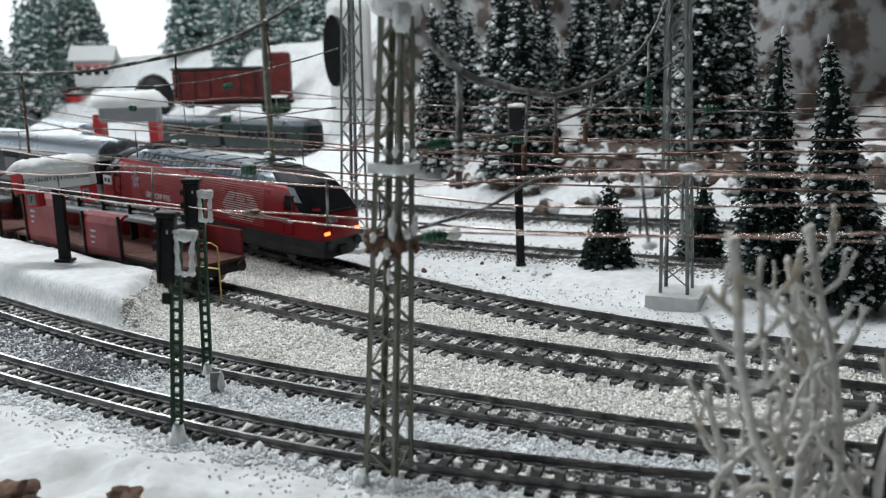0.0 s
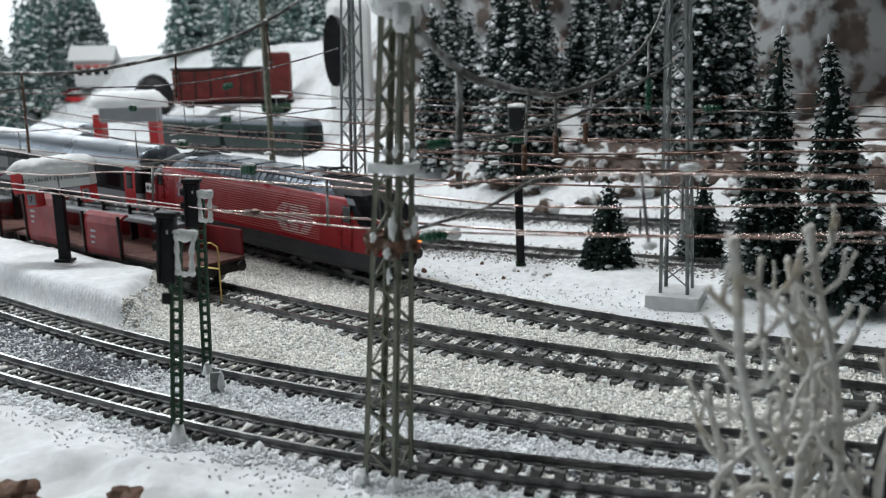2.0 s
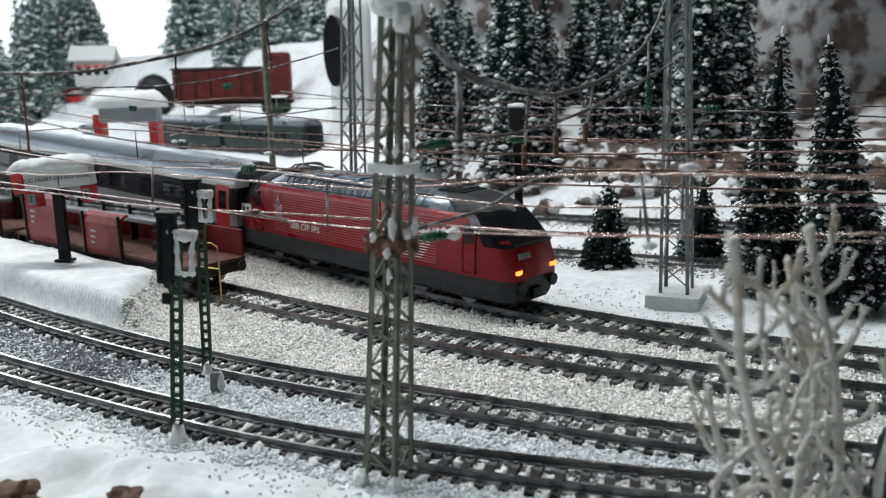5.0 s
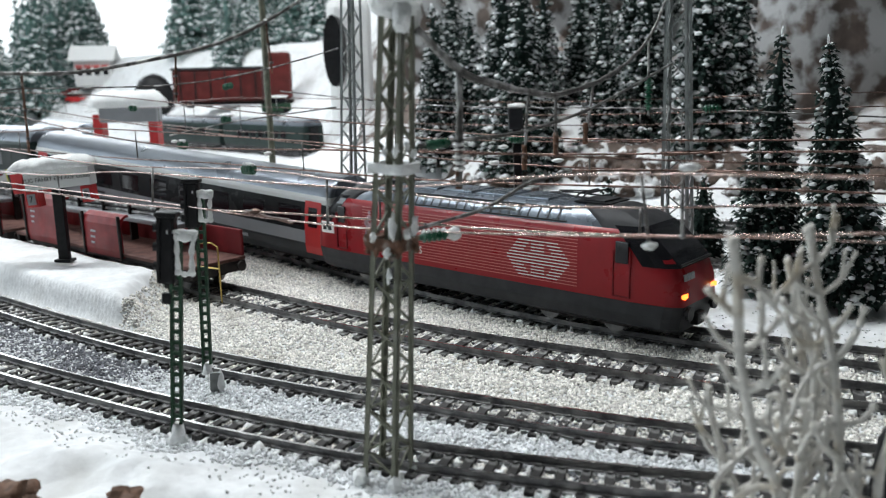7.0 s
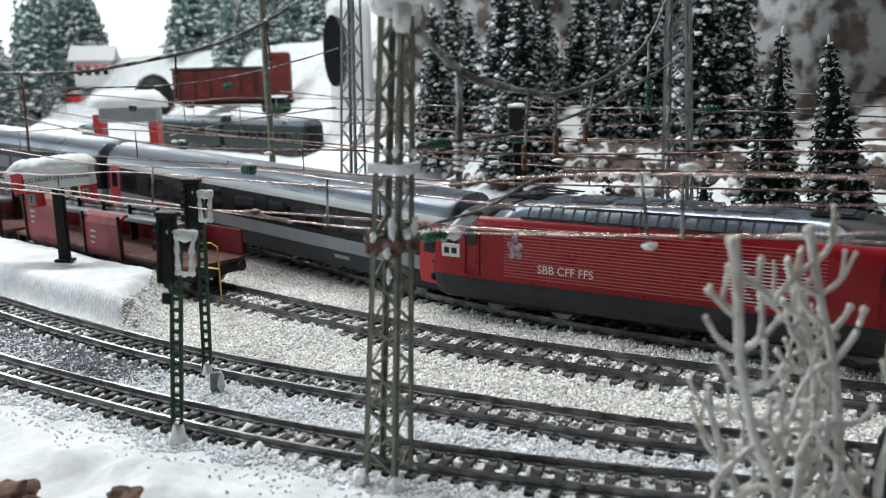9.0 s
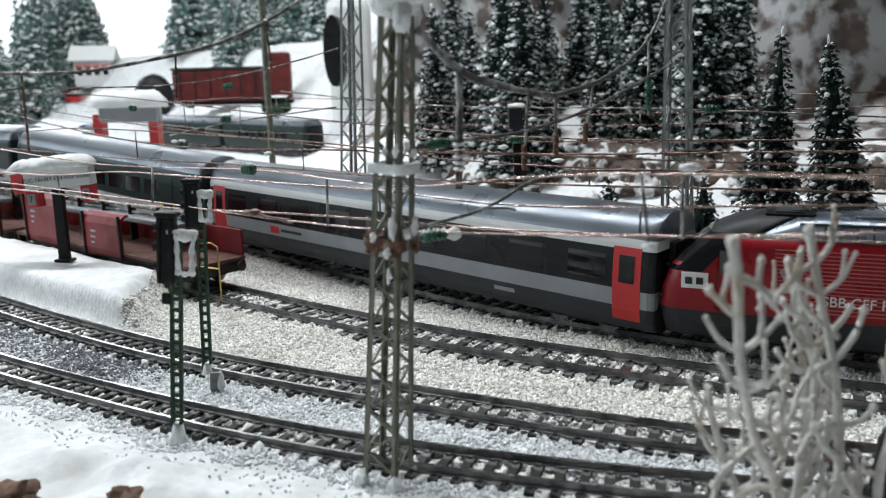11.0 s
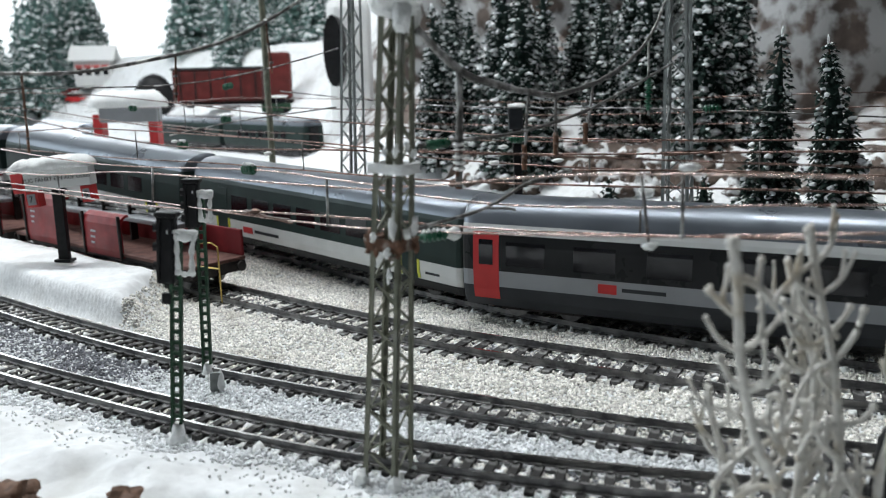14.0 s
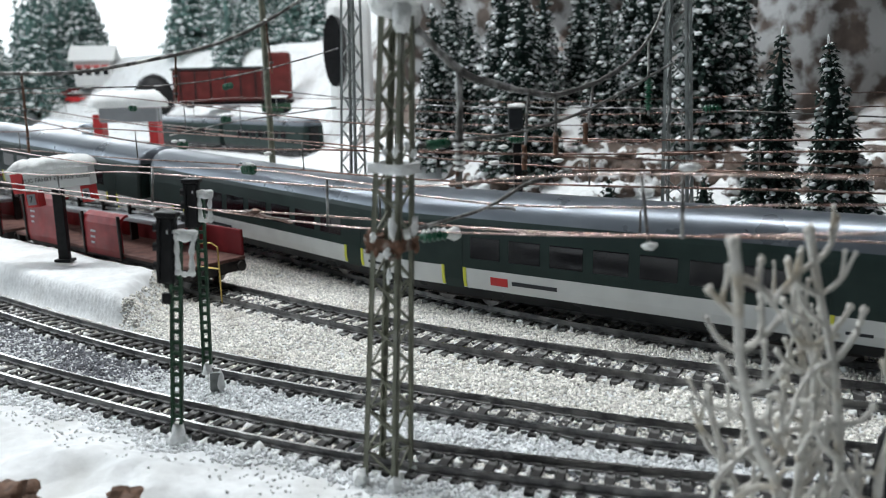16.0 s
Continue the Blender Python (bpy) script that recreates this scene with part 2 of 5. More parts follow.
        best[i:i + 4000] = np.sqrt((v ** 2).sum(1))
        side[i:i + 4000] = (v * n[k]).sum(1)
    return best, side


def sstep(a, b, x):
    t = np.clip((x - a) / (b - a), 0, 1)
    return t * t * (3 - 2 * t)


def fnoise(xy, sc, seed=0.0, octs=3):
    return np.array([noise.fractal(Vector((x * sc + seed, y * sc - seed, seed)), 1.0, 2.0, octs) for x, y in xy])


def ground_height(xy):
    x, y = xy[:, 0], xy[:, 1]
    z = fnoise(xy, 30, 3.0) * 0.0012 + fnoise(xy, 170, 1.0) * 0.00045
    # station platform between the siding and the narrow line
    dS, sS = gap_to(LINE_SIDING, xy)
    dN, sN = gap_to(LINE_NARROW_A, xy)
    inside = sstep(0.0130, 0.0185, sN) * sstep(0.0165, 0.0195, -sS) * sstep(-0.122, -0.136, x + 0.010 * fnoise(xy, 40, 7.0)) * (x > -1)
    z = z * (1 - inside) + inside * (0.0135 + fnoise(xy, 25, 9.0) * 0.0012 + fnoise(xy, 90, 4.0) * 0.0007)
    # snowy foreground bank, near the edge of the board
    dB, sB = gap_to(LINE_NARROW_B, xy)
    bank = sstep(0.014, 0.035, -sB)
    z = z + bank * (0.0015 + 0.0046 * np.clip(fnoise(xy, 28, 5.0) + 0.3, -0.3, 1) + 0.0021 * fnoise(xy, 75, 8.0))
    # slopes behind the rear lines: steep and rocky under the wood, terraced by the yard
    dR, sR = gap_to(LINE_BACK_B, xy)
    rise = np.clip(sR - 0.022, 0, 2)
    right = sstep(-0.16, -0.02, x + 0.10 * (y - 0.7))
    z = z + right * (np.minimum(rise, 0.05) * 0.5 + np.clip(rise - 0.05, 0, 0.12) * 0.15 + np.clip(rise - 0.17, 0, 1) * 0.5) * (1 + 0.4 * fnoise(xy, 14, 2.0))
    dC, sC = gap_to(LINE_BACK_C, xy)
    z = z + (1 - right) * (0.062 * sstep(0.02, 0.09, sC) + np.clip(sC - 0.14, 0, 3) * 0.085 + 0.095 * sstep(0.15, 0.25, sC))
    # the ramp of the main line
    dM, sM = gap_to(LINE_MAIN, xy)
    z = z + climb(x) * sstep(0.030, 0.016, dM)
    # small mounds by the mast and the little fir
    for cx, cy, r, h in ((0.083, 0.392, 0.040, 0.005), (0.15, 0.345, 0.05, 0.003), (0.03, 0.43, 0.03, 0.002)):
        z = z + h * np.exp(-((x - cx) ** 2 + (y - cy) ** 2) / r ** 2 * 2)
    return z


def make_ground():
    ys = np.r_[np.linspace(0.02, 0.55, 280), np.linspace(0.56, 1.0, 70), np.linspace(1.03, 2.55, 40)]
    xs = np.r_[np.linspace(-2.4, -0.62, 40), np.linspace(-0.60, 0.36, 440), np.linspace(0.40, 1.5, 30)]
    X, Y = np.meshgrid(xs, ys)
    xy = np.stack([X.ravel(), Y.ravel()], 1)
    z = ground_height(xy)
    nx, ny = len(xs), len(ys)
    i = np.arange(nx * ny).reshape(ny, nx)
    f = np.stack([i[:-1, :-1], i[:-1, 1:], i[1:, 1:], i[1:, :-1]], -1).reshape(-1, 4)
    me = bpy.data.meshes.new("ground")
    me.from_pydata(np.c_[xy, z].tolist(), [], f.tolist())
    me.materials.append(SNOW)
    me.materials.append(ROCK)
    _, back = gap_to(LINE_BACK_B, xy[f].mean(1))
    fx = xy[f].mean(1)[:, 0]
    me.polygons.foreach_set("material_index", ((back > 0.165) & (fx > -0.10)).astype(np.int32))
    smooth(me)
    tagged(new("ground", me), "white plaster snow ground of the model landscape", "ground", kind="structure")


make_ground()


# ---- tracks ----
def make_track(L, x0, x1, gauge, pitch, slen, rail_h, label):
    t = tagged(new("track"), label, "track", "model railway tracks", "structure")
    keep = (L["p"][:, 0] > x0) & (L["p"][:, 0] < x1)
    p, n = L["p"][keep][::2], L["n"][keep][::2]
    zt = 0.0036
    up = (lambda v: float(climb(v[0]))) if L is LINE_MAIN else (lambda v: 0.0)
    for sgn in (-1, 1):
        bm = bmesh.new()
        bm2 = bmesh.new()
        prev = prev2 = None
        for c, q in zip(p, n):
            e = c + q * sgn * gauge / 2
            w, hw = 0.0011, 0.00045
            prof = ((-w, zt - rail_h), (-w, zt - rail_h + 0.0004), (-0.0003, zt - rail_h + 0.0006), (-0.0003, zt - 0.0006), (-hw, zt - 0.0004), (-hw, zt), (hw, zt), (hw, zt - 0.0004), (0.0003, zt - 0.0006), (0.0003, zt - rail_h + 0.0006), (w, zt - rail_h + 0.0004), (w, zt - rail_h))
            ring = [bm.verts.new((*(e + q * a), b + up(c))) for a, b in prof]
            r2 = [bm2.verts.new((*(e + q * a), zt + 0.00006 + up(c))) for a in (-hw * 0.96, hw * 0.96)]
            if prev:
                for k in range(len(prof)):
                    bm.faces.new((prev[k], prev[(k + 1) % len(prof)], ring[(k + 1) % len(prof)], ring[k]))
                bm2.faces.new((prev2[0], prev2[1], r2[1], r2[0]))
            prev, prev2 = ring, r2
        r = part("rail", bm, RAIL, t)
        part("rail_head", bm2, RAILTOP, r, "worn bright rail head")
    # the sleepers share one mesh
    bm = bmesh.new()
    box(bm, -pitch * 0.21, pitch * 0.21, -slen / 2, slen / 2, -0.0004, zt - rail_h + 0.0001, 0.0002)
    for sgn in (-1, 1):
        for o in (-1, 1):
            box(bm, -0.0006, 0.0006, sgn * gauge / 2 + o * 0.0013 - 0.0005, sgn * gauge / 2 + o * 0.0013 + 0.0005, zt - rail_h, zt - rail_h + 0.0007)
    me = mesh_of(bm, "sleeper")
    me.materials.append(SLEEPER)
    s0, s1 = (np.interp(v, L["p"][:, 0], L["s"]) for v in (x0, x1))
    k = 0
    for s in np.arange(s0, s1, pitch):
        c = on_line(L, s)
        i = min(int(s / 0.002), len(L["t"]) - 1)
        a = math.degrees(math.atan2(L["t"][i][1], L["t"][i][0]))
        ob = new("sleeper", me)
        ob.parent = t
        ob.matrix_basis = pose(c[0], c[1], up(c), 0, 0, a + random.uniform(-1.2, 1.2))
        k += 1
    return t


make_track(LINE_NARROW_B, -0.26, 0.20, 0.0115, 0.0060, 0.0180, 0.0022, "narrow-gauge model track with grey rails in grey ballast")
make_track(LINE_NARROW_A, -0.33, 0.20, 0.0130, 0.0062, 0.0192, 0.0022, "narrow-gauge model track curving along the snowy platform")
make_track(LINE_SIDING, -0.56, 0.27, 0.0165, 0.0078, 0.0262, 0.0024, "standard-gauge siding track in pale ballast")
make_track(LINE_MAIN, -0.75, 0.40, 0.0165, 0.0078, 0.0262, 0.0024, "standard-gauge main track that the train runs on")
make_track(LINE_BACK_A, -0.42, 0.40, 0.0165, 0.0085, 0.0285, 0.0024, "rear model track half buried in snow")
make_track(LINE_BACK_B, -0.45, 0.40, 0.0165, 0.0085, 0.0285, 0.0024, "rearmost model track under the snowy slope")


# ---- the train ----
MM = 0.001
NOSE_S = (-0.07517, 0.29424, 0.40713, -0.25754, 0.28751)


def nose_at(t):
    """How far along its line the locomotive's headlamps are at t seconds; the numbers count from the point abreast of the eye."""
    return float(np.interp(0, LINE_MAIN["p"][:, 0], LINE_MAIN["s"])) + sum(c * (t / 16.0) ** i for i, c in enumerate(NOSE_S))


def rail_pose(L, s, pivot):
    """Pose of a vehicle whose middle is at s, on two bogies pivot metres from it."""
    a, b = on_line(L, s - pivot), on_line(L, s + pivot)
    m = (a + b) / 2
    za, zb = (float(climb(v[0])) if L is LINE_MAIN else 0.0 for v in (a, b))
    return pose(m[0], m[1], 0.0036 + (za + zb) / 2, 0, math.degrees(math.atan2(za - zb, 2 * pivot)), math.degrees(math.atan2(b[1] - a[1], b[0] - a[0])))


def loft(xs, shape, prof):
    """A shell over stations xs; shape(x, y, z) bends it; prof a list of (y, z)."""
    bm = bmesh.new()
    rows = [[bm.verts.new(Vector(shape(x, y, z)) * MM) for y, z in prof] for x in xs]
    for a, b in zip(rows, rows[1:]):
        for k in range(len(prof) - 1):
            bm.faces.new((a[k], a[k + 1], b[k + 1], b[k]))
    return bm, rows


def closed_ends(bm, rows):
    n = len(rows[0])
    for r in (rows[0], rows[-1]):
        for k in range(n // 2):
            j = n - 1 - k
            if j - k >= 2:
                bm.faces.new((r[k], r[k + 1], r[j - 1], r[j]))
            elif j - k == 1:
                pass
    return bm


def both(half):
    """A symmetric profile from its near half, bottom to top."""
    return [(-y, z) for y, z in half] + [(y, z) for y, z in reversed(half) if y > 0.01]


LOCO_ENDX = ((0, 96), (8, 98), (16, 100), (25, 98.5), (29, 97), (40, 85), (44, 79), (48, 66))


def loco_shape(x, y, z):
    """Pulls the ends to the slanted, narrowing cab fronts."""
    e = np.interp(z, [p[0] for p in LOCO_ENDX], [p[1] for p in LOCO_ENDX])
    u = x / 100.0
    k = max(0.0, (abs(u) - 0.80) / 0.20)
    w = 1 - 0.10 * k - 0.16 * max(0.0, (abs(u) - 0.94) / 0.06) ** 2
    return (u * e, y * w, z)


def make_loco():
    lo = thing("locomotive", Matrix(), "red electric model locomotive with dark roof and lit headlamps", "locomotive")
    xs = [-100, -99, -97, -94, -90, -85, -80] + list(range(-70, 71, 10)) + [80, 85, 90, 94, 97, 99, 100]
    bm, r = loft(xs, loco_shape, both([(13.5, 4.5), (16.0, 6.0), (17.0, 10), (17.1, 14.6)]))
    closed_ends(bm, r)
    part("skirt", bm, SKIRT, lo, "dark grey underframe skirt")
    bm, r = loft(xs, loco_shape, both([(17.1, 14.7), (17.3, 22), (17.2, 30), (16.6, 37), (15.7, 40.2)]))
    closed_ends(bm, r)
    part("body", bm, LOCORED, lo, "glossy red body shell", True)
    roof_half = both([(15.6, 40.2), (14.6, 42.5), (11.6, 45.6), (9.5, 46.6), (5, 47.1), (0.02, 47.3)])
    bm, r = loft([x for x in xs if abs(x) <= 80], loco_shape, roof_half)
    closed_ends(bm, r)
    part("roof", bm, LOCOGREY, lo, "blue-grey panelled roof", True)
    for sgn in (-1, 1):
        bm, r = loft([x for x in xs if x * sgn >= 80], loco_shape, roof_half)
        closed_ends(bm, r)
        part("cab_roof", bm, SKIRT, lo, "black sloping cab roof", True)
    # windscreens wrapping round the cab corners
    for sgn in (1, -1):
        bm = bmesh.new()
        prof = both([(17.15, 28.2), (16.9, 33), (16.4, 37.2), (15.6, 40.0), (14.9, 41.4)])
        stat = [100.6, 100.2, 99.2, 96.5, 93, 90, 87.5]
        rows = [[bm.verts.new(Vector(loco_shape(sgn * x, y * 1.022, z)) * MM) for y, z in prof] for x in stat]
        for a, b in zip(rows, rows[1:]):
            for k in range(len(prof) - 1):
                if k != len(prof) // 2 - 1:
                    bm.faces.new((a[k], a[k + 1], b[k + 1], b[k]))
        n = len(prof)
        for k in range(n // 2 - 1):
            j = n - 1 - k
            bm.faces.new((rows[0][k], rows[0][k + 1], rows[0][j - 1], rows[0][j]))
        part("windscreen", bm, GLASSDK, lo, "black wrap-round windscreen")
        # roof cheek over the cab
        bm = bmesh.new()
        tube(bm, [Vector(loco_shape(sgn * 100, 0, 29)) * MM + Vector((sgn * 0.0006, dy, 0)) for dy in (-0.012, 0.012)], 0.0005, 6)
        part("wiper_rail", bm, BLACK, lo)
        for side in (-1, 1):
            bm = boxed(-2.6 * MM, 2.6 * MM, -0.4 * MM, 0.5 * MM, -4.0 * MM, 4.0 * MM, 0.0003)
            w = part("cab_window", bm, GLASSDK, lo, "dark cab side window")
            w.matrix_basis = pose(sgn * 77 * MM, side * 17.05 * MM, 32.3 * MM)
            bm = bmesh.new()
            for dx in (-3.4, 3.4):
                box(bm, (dx - 0.25) * MM, (dx + 0.25) * MM, -0.3 * MM, 0.3 * MM, -8.5 * MM, 8.5 * MM)
            box(bm, -3.4 * MM, 3.4 * MM, -0.25 * MM, 0.25 * MM, -8.6 * MM, -8.1 * MM)
            d = part("cab_door", bm, WAGONRED, lo, "thin seams of the cab door")
            d.matrix_basis = pose(sgn * 77 * MM, side * 17.3 * MM, 24.5 * MM)
            # headlamps
            bm = boxed(-1.0 * MM, 0.9 * MM, -1.9 * MM, 1.9 * MM, -0.85 * MM, 0.85 * MM, 0.0003)
            h = part("headlamp", bm, HEADLAMP if sgn > 0 else GLASSDK, lo, "glowing amber headlamp" if sgn > 0 else "unlit tail lamp")
            h.matrix_basis = pose(sgn * 99.0 * MM, side * 11.2 * MM, 18.3 * MM, 0, 0, sgn * side * -12)
            # buffers
            bm = bmesh.new()
            tube(bm, [(0, 0, 0), (sgn * 4 * MM, 0, 0)], 1.3 * MM, 10)
            tube(bm, [(sgn * 4 * MM, 0, 0), (sgn * 5.2 * MM, 0, 0)], 2.6 * MM, 12)
            b = part("buffer", bm, BLACK, lo, "black round buffer")
            b.matrix_basis = pose(sgn * 96 * MM, side * 10.1 * MM, 12.0 * MM)
        bm = bmesh.new()
        box(bm, -1 * MM, 3.5 * MM, -3 * MM, 3 * MM, -3 * MM, 1.5 * MM, 0.0005)
        bm2 = part("coupler", bm, BLACK, lo)
        bm2.matrix_basis = pose(sgn * 97 * MM, 0, 9.0 * MM, 0, 0, 0 if sgn > 0 else 180)
    # pale pin-stripes on the sides, broken up by the winged emblem
    for side in (-1, 1):
        for k in range(17):
            z = 17.2 + k * 1.25
            y = np.interp(z, [14.7, 22, 30, 37, 40.2], [17.1, 17.3, 17.2, 16.6, 15.7])
            bm = boxed(-62 * MM, 58 * MM, side * (y + 0.02) * MM - 0.00012, side * (y + 0.02) * MM + 0.00012, z * MM - 0.00016, z * MM + 0.00016)
            part("pinstripe", bm, PALELINE, lo, "thin pale body stripe")
        # emblem of short white dashes
        for k in range(1, 13):
            z = 17.2 + k * 1.25
            y = np.interp(z, [14.7, 22, 30, 37, 40.2], [17.1, 17.3, 17.2, 16.6, 15.7]) + 0.10
            u = abs(k - 6.5) / 6.5
            half = 15.5 - 7.0 * u
            spans = [(-half, -half + 6.2), (-3.2, 3.2), (half - 6.2, half)] if 0.25 < u else [(-half, half)]
            bm = bmesh.new()
            for a, b in spans:
                box(bm, (39.7 + a) * MM, (39.7 + b) * MM, side * y * MM - 0.00013, side * y * MM + 0.00013, z * MM - 0.00017, z * MM + 0.00017)
            part("emblem_dash", bm, WHITEP, lo, "white emblem stroke")
        m = pose(-35 * MM, side * 17.45 * MM, 21.2 * MM, 90, 0, 0 if side < 0 else 180)
        text_part("side_lettering", "SBB CFF FFS", 4.6 * MM, m, WHITEP, lo, "white railway lettering")
        # crest near the rear cab
        bm = bmesh.new()
        for a, b, r in ((0, 0, 2.2), (2.2, 1.5, 1.6), (-1.8, 2.0, 1.5), (0.2, 4.5, 1.5), (-1.6, -2.6, 1.4), (1.9, -2.2, 1.5), (0.4, 7.0, 0.9)):
            tube(bm, [((-57 + a) * MM, side * 17.3 * MM, (28 + b) * MM), ((-57 + a) * MM, side * 17.55 * MM, (28 + b) * MM)], r * MM, 8)
        part("crest", bm, mat("crest_print" if side < 0 else "crest_print_b", (0.45, 0.30, 0.32), 0.5, var=0.5, scale=500, second=(0.15, 0.14, 0.25), mscale=300), lo, "faded pale crest print")
        bm = boxed(-92 * MM, -83 * MM, side * 17.1 * MM - 0.0003, side * 17.1 * MM + 0.0003, 22.5 * MM, 28 * MM, 0.0002)
        part("white_plate", bm, WHITEP, lo, "white plate with dark marks")
        for xx in (-89.5, -85.8):
            bm = boxed((xx - 1.2) * MM, (xx + 1.2) * MM, side * 17.35 * MM - 0.0002, side * 17.35 * MM + 0.0002, 24 * MM, 26.4 * MM)
            part("plate_mark", bm, SKIRT, lo)
        # grille along the roof edge
        for k in range(22):
            x = -52 + k * 4.75
            bm = bmesh.new()
            bar(bm, (x * MM, side * 15.3 * MM, 41.2 * MM), (x * MM, side * 12.6 * MM, 44.9 * MM), 0.7 * MM, 0.5 * MM)
            part("grille_fin", bm, SKIRT, lo)
        bm = bmesh.new()
        for yy, zz in ((15.55, 40.9), (12.2, 45.25)):
            box(bm, -55 * MM, 52 * MM, side * yy * MM - 0.0003, side * yy * MM + 0.0003, (zz - 0.3) * MM, (zz + 0.3) * MM)
        part("grille_frame", bm, SKIRT, lo)
    for k in range(4):
        bm = boxed(-0.0003, 0.0003, -0.0007, 0.0007, -0.0012, 0.0012, 0.0001)
        n = part("numeral_bar", bm, COACHGREY, lo, "pale number bar on the nose")
        n.matrix_basis = pose(98.7 * MM, (-10.5 + 2.1 * k) * MM, 24.6 * MM, 0, -10, 0)
    # folded pantographs and roof panels
    for x0, dirn in ((58, -1), (-58, 1)):
        bm = bmesh.new()
        for dy in (-5, 5):
            tube(bm, [(x0 * MM, dy * MM, 48.2 * MM), ((x0 + dirn * 22) * MM, dy * 0.6 * MM, 49.4 * MM), ((x0 + dirn * 4) * MM, dy * 0.5 * MM, 50.4 * MM)], 0.35 * MM, 6)
        for z, xx, w in ((50.5, x0 + dirn * 3, 9.5), (50.5, x0 + dirn * 6, 9.5)):
            tube(bm, [(xx * MM, -w * MM, (z - 1.4) * MM), (xx * MM, -w * 0.7 * MM, z * MM), (xx * MM, w * 0.7 * MM, z * MM), (xx * MM, w * MM, (z - 1.4) * MM)], 0.4 * MM, 6)
        box(bm, (x0 - 5) * MM, (x0 + 5) * MM, -6 * MM, 6 * MM, 46.9 * MM, 48.3 * MM, 0.0004)
        part("pantograph", bm, SKIRT, lo, "folded dark pantograph")
        bm = boxed((x0 - 8) * MM, (x0 + 8) * MM, -7.5 * MM, 7.5 * MM, 47.1 * MM, 47.6 * MM, 0.0002)
        part("roof_well", bm, BLACK, lo, "dark pantograph well")
    for x0 in (-30, -10, 10, 30):
        bm = boxed((x0 - 8.5) * MM, (x0 + 8.5) * MM, -8 * MM, 8 * MM, 46.4 * MM, 47.7 * MM, 0.0005)
        part("roof_panel", bm, LOCOGREY, lo)
    for x0 in (-55, 55):
        bm = bmesh.new()
        box(bm, (x0 - 22) * MM, (x0 + 22) * MM, -12 * MM, 12 * MM, 3 * MM, 7 * MM, 0.001)
        b = part("bogie", bm, WAGONDARK, lo, "dark bogie frame")
        for dx in (-15, 15):
            for sy in (-1, 1):
                bm = bmesh.new()
                tube(bm, [((x0 + dx) * MM, sy * 7.4 * MM, 6 * MM), ((x0 + dx) * MM, sy * 9.4 * MM, 6 * MM)], 6.0 * MM, 20)
                part("wheel", bm, RAIL, b)
    lo.scale = (0.97, 1, 1)
    return lo


def coach_bands(body, length, bands):
    """Side bands: (low, high, material, name, label)."""
    prof_z = [4.5, 8, 12, 20, 30, 36, 38]
    prof_y = [13.6, 15.6, 16.6, 17.0, 16.8, 16.2, 15.6]
    xs = [-length / 2, -length / 2 + 0.8, -length / 2 + 2.5] + list(np.linspace(-length / 2 + 8, length / 2 - 8, 12)) + [length / 2 - 2.5, length / 2 - 0.8, length / 2]

    def shp(x, y, z):
        k = max(0.0, (abs(x) - (length / 2 - 2.5)) / 2.5)
        return (x, y * (1 - 0.07 * k * k), z)
    for lo, hi, m, name, label in bands:
        zz = [lo] + [z for z in prof_z if lo < z < hi] + [hi]
        bm, r = loft(xs, shp, both([(np.interp(z, prof_z, prof_y), z) for z in zz]))
        closed_ends(bm, r)
        part(name, bm, m, body, label)
    bm, r = loft(xs, shp, both([(15.6, 38), (14.2, 41.6), (11.5, 44.4), (7.5, 46.4), (3.5, 47.2), (0.02, 47.4)]))
    closed_ends(bm, r)
    part("roof", bm, COACHROOF, body, "ribbed silver-grey roof", True)


def coach_common(body, length):
    h = length / 2
    for sgn in (-1, 1):
        bm = boxed(sgn * h * MM - 0.0012 + sgn * 0.0018, sgn * h * MM + 0.0012 + sgn * 0.0018, -7.5 * MM, 7.5 * MM, 9 * MM, 37 * MM, 0.0006)
        part("gangway", bm, BLACK, body, "black rubber gangway bellows")
        b = part("bogie", boxed((sgn * (h - 32) - 17) * MM, (sgn * (h - 32) + 17) * MM, -12.5 * MM, 12.5 * MM, 3 * MM, 8 * MM, 0.001), WAGONDARK, body, "dark bogie")
        for dx in (-11, 11):
            for sy in (-1, 1):
                bm = bmesh.new()
                x = sgn * (h - 32) + dx
                tube(bm, [(x * MM, sy * 7.4 * MM, 5.2 * MM), (x * MM, sy * 9.6 * MM, 5.2 * MM)], 5.2 * MM, 18)
                part("wheel", bm, RAIL, b)
                part("axle_box", boxed((x - 2.5) * MM, (x + 2.5) * MM, sy * 12.3 * MM - 0.001, sy * 12.3 * MM + 0.001, 3.4 * MM, 7.5 * MM, 0.0004), WAGONDARK, b)
    part("underfloor_gear", boxed(-h * 0.45 * MM, h * 0.40 * MM, -10 * MM, 10 * MM, 3.2 * MM, 9 * MM, 0.001), WAGONDARK, body, "dark underfloor equipment")


def side_piece(body, name, x0, x1, z0, z1, material, label="", proud=0.15, sides=(-1, 1)):
    zz = [z0] + [z for z in (8, 12, 16, 20, 25, 30, 33, 36) if z0 < z < z1] + [z1]
    for side in sides:
        bm = bmesh.new()
        rows = []
        for z in zz:
            y = np.interp(z, [4.5, 8, 12, 20, 30, 36, 38], [13.6, 15.6, 16.6, 17.0, 16.8, 16.2, 15.6]) + proud
            rows.append([bm.verts.new((x * MM, side * yy * MM, z * MM)) for x, yy in ((x0, y), (x1, y), (x1, y - 0.6), (x0, y - 0.6))])
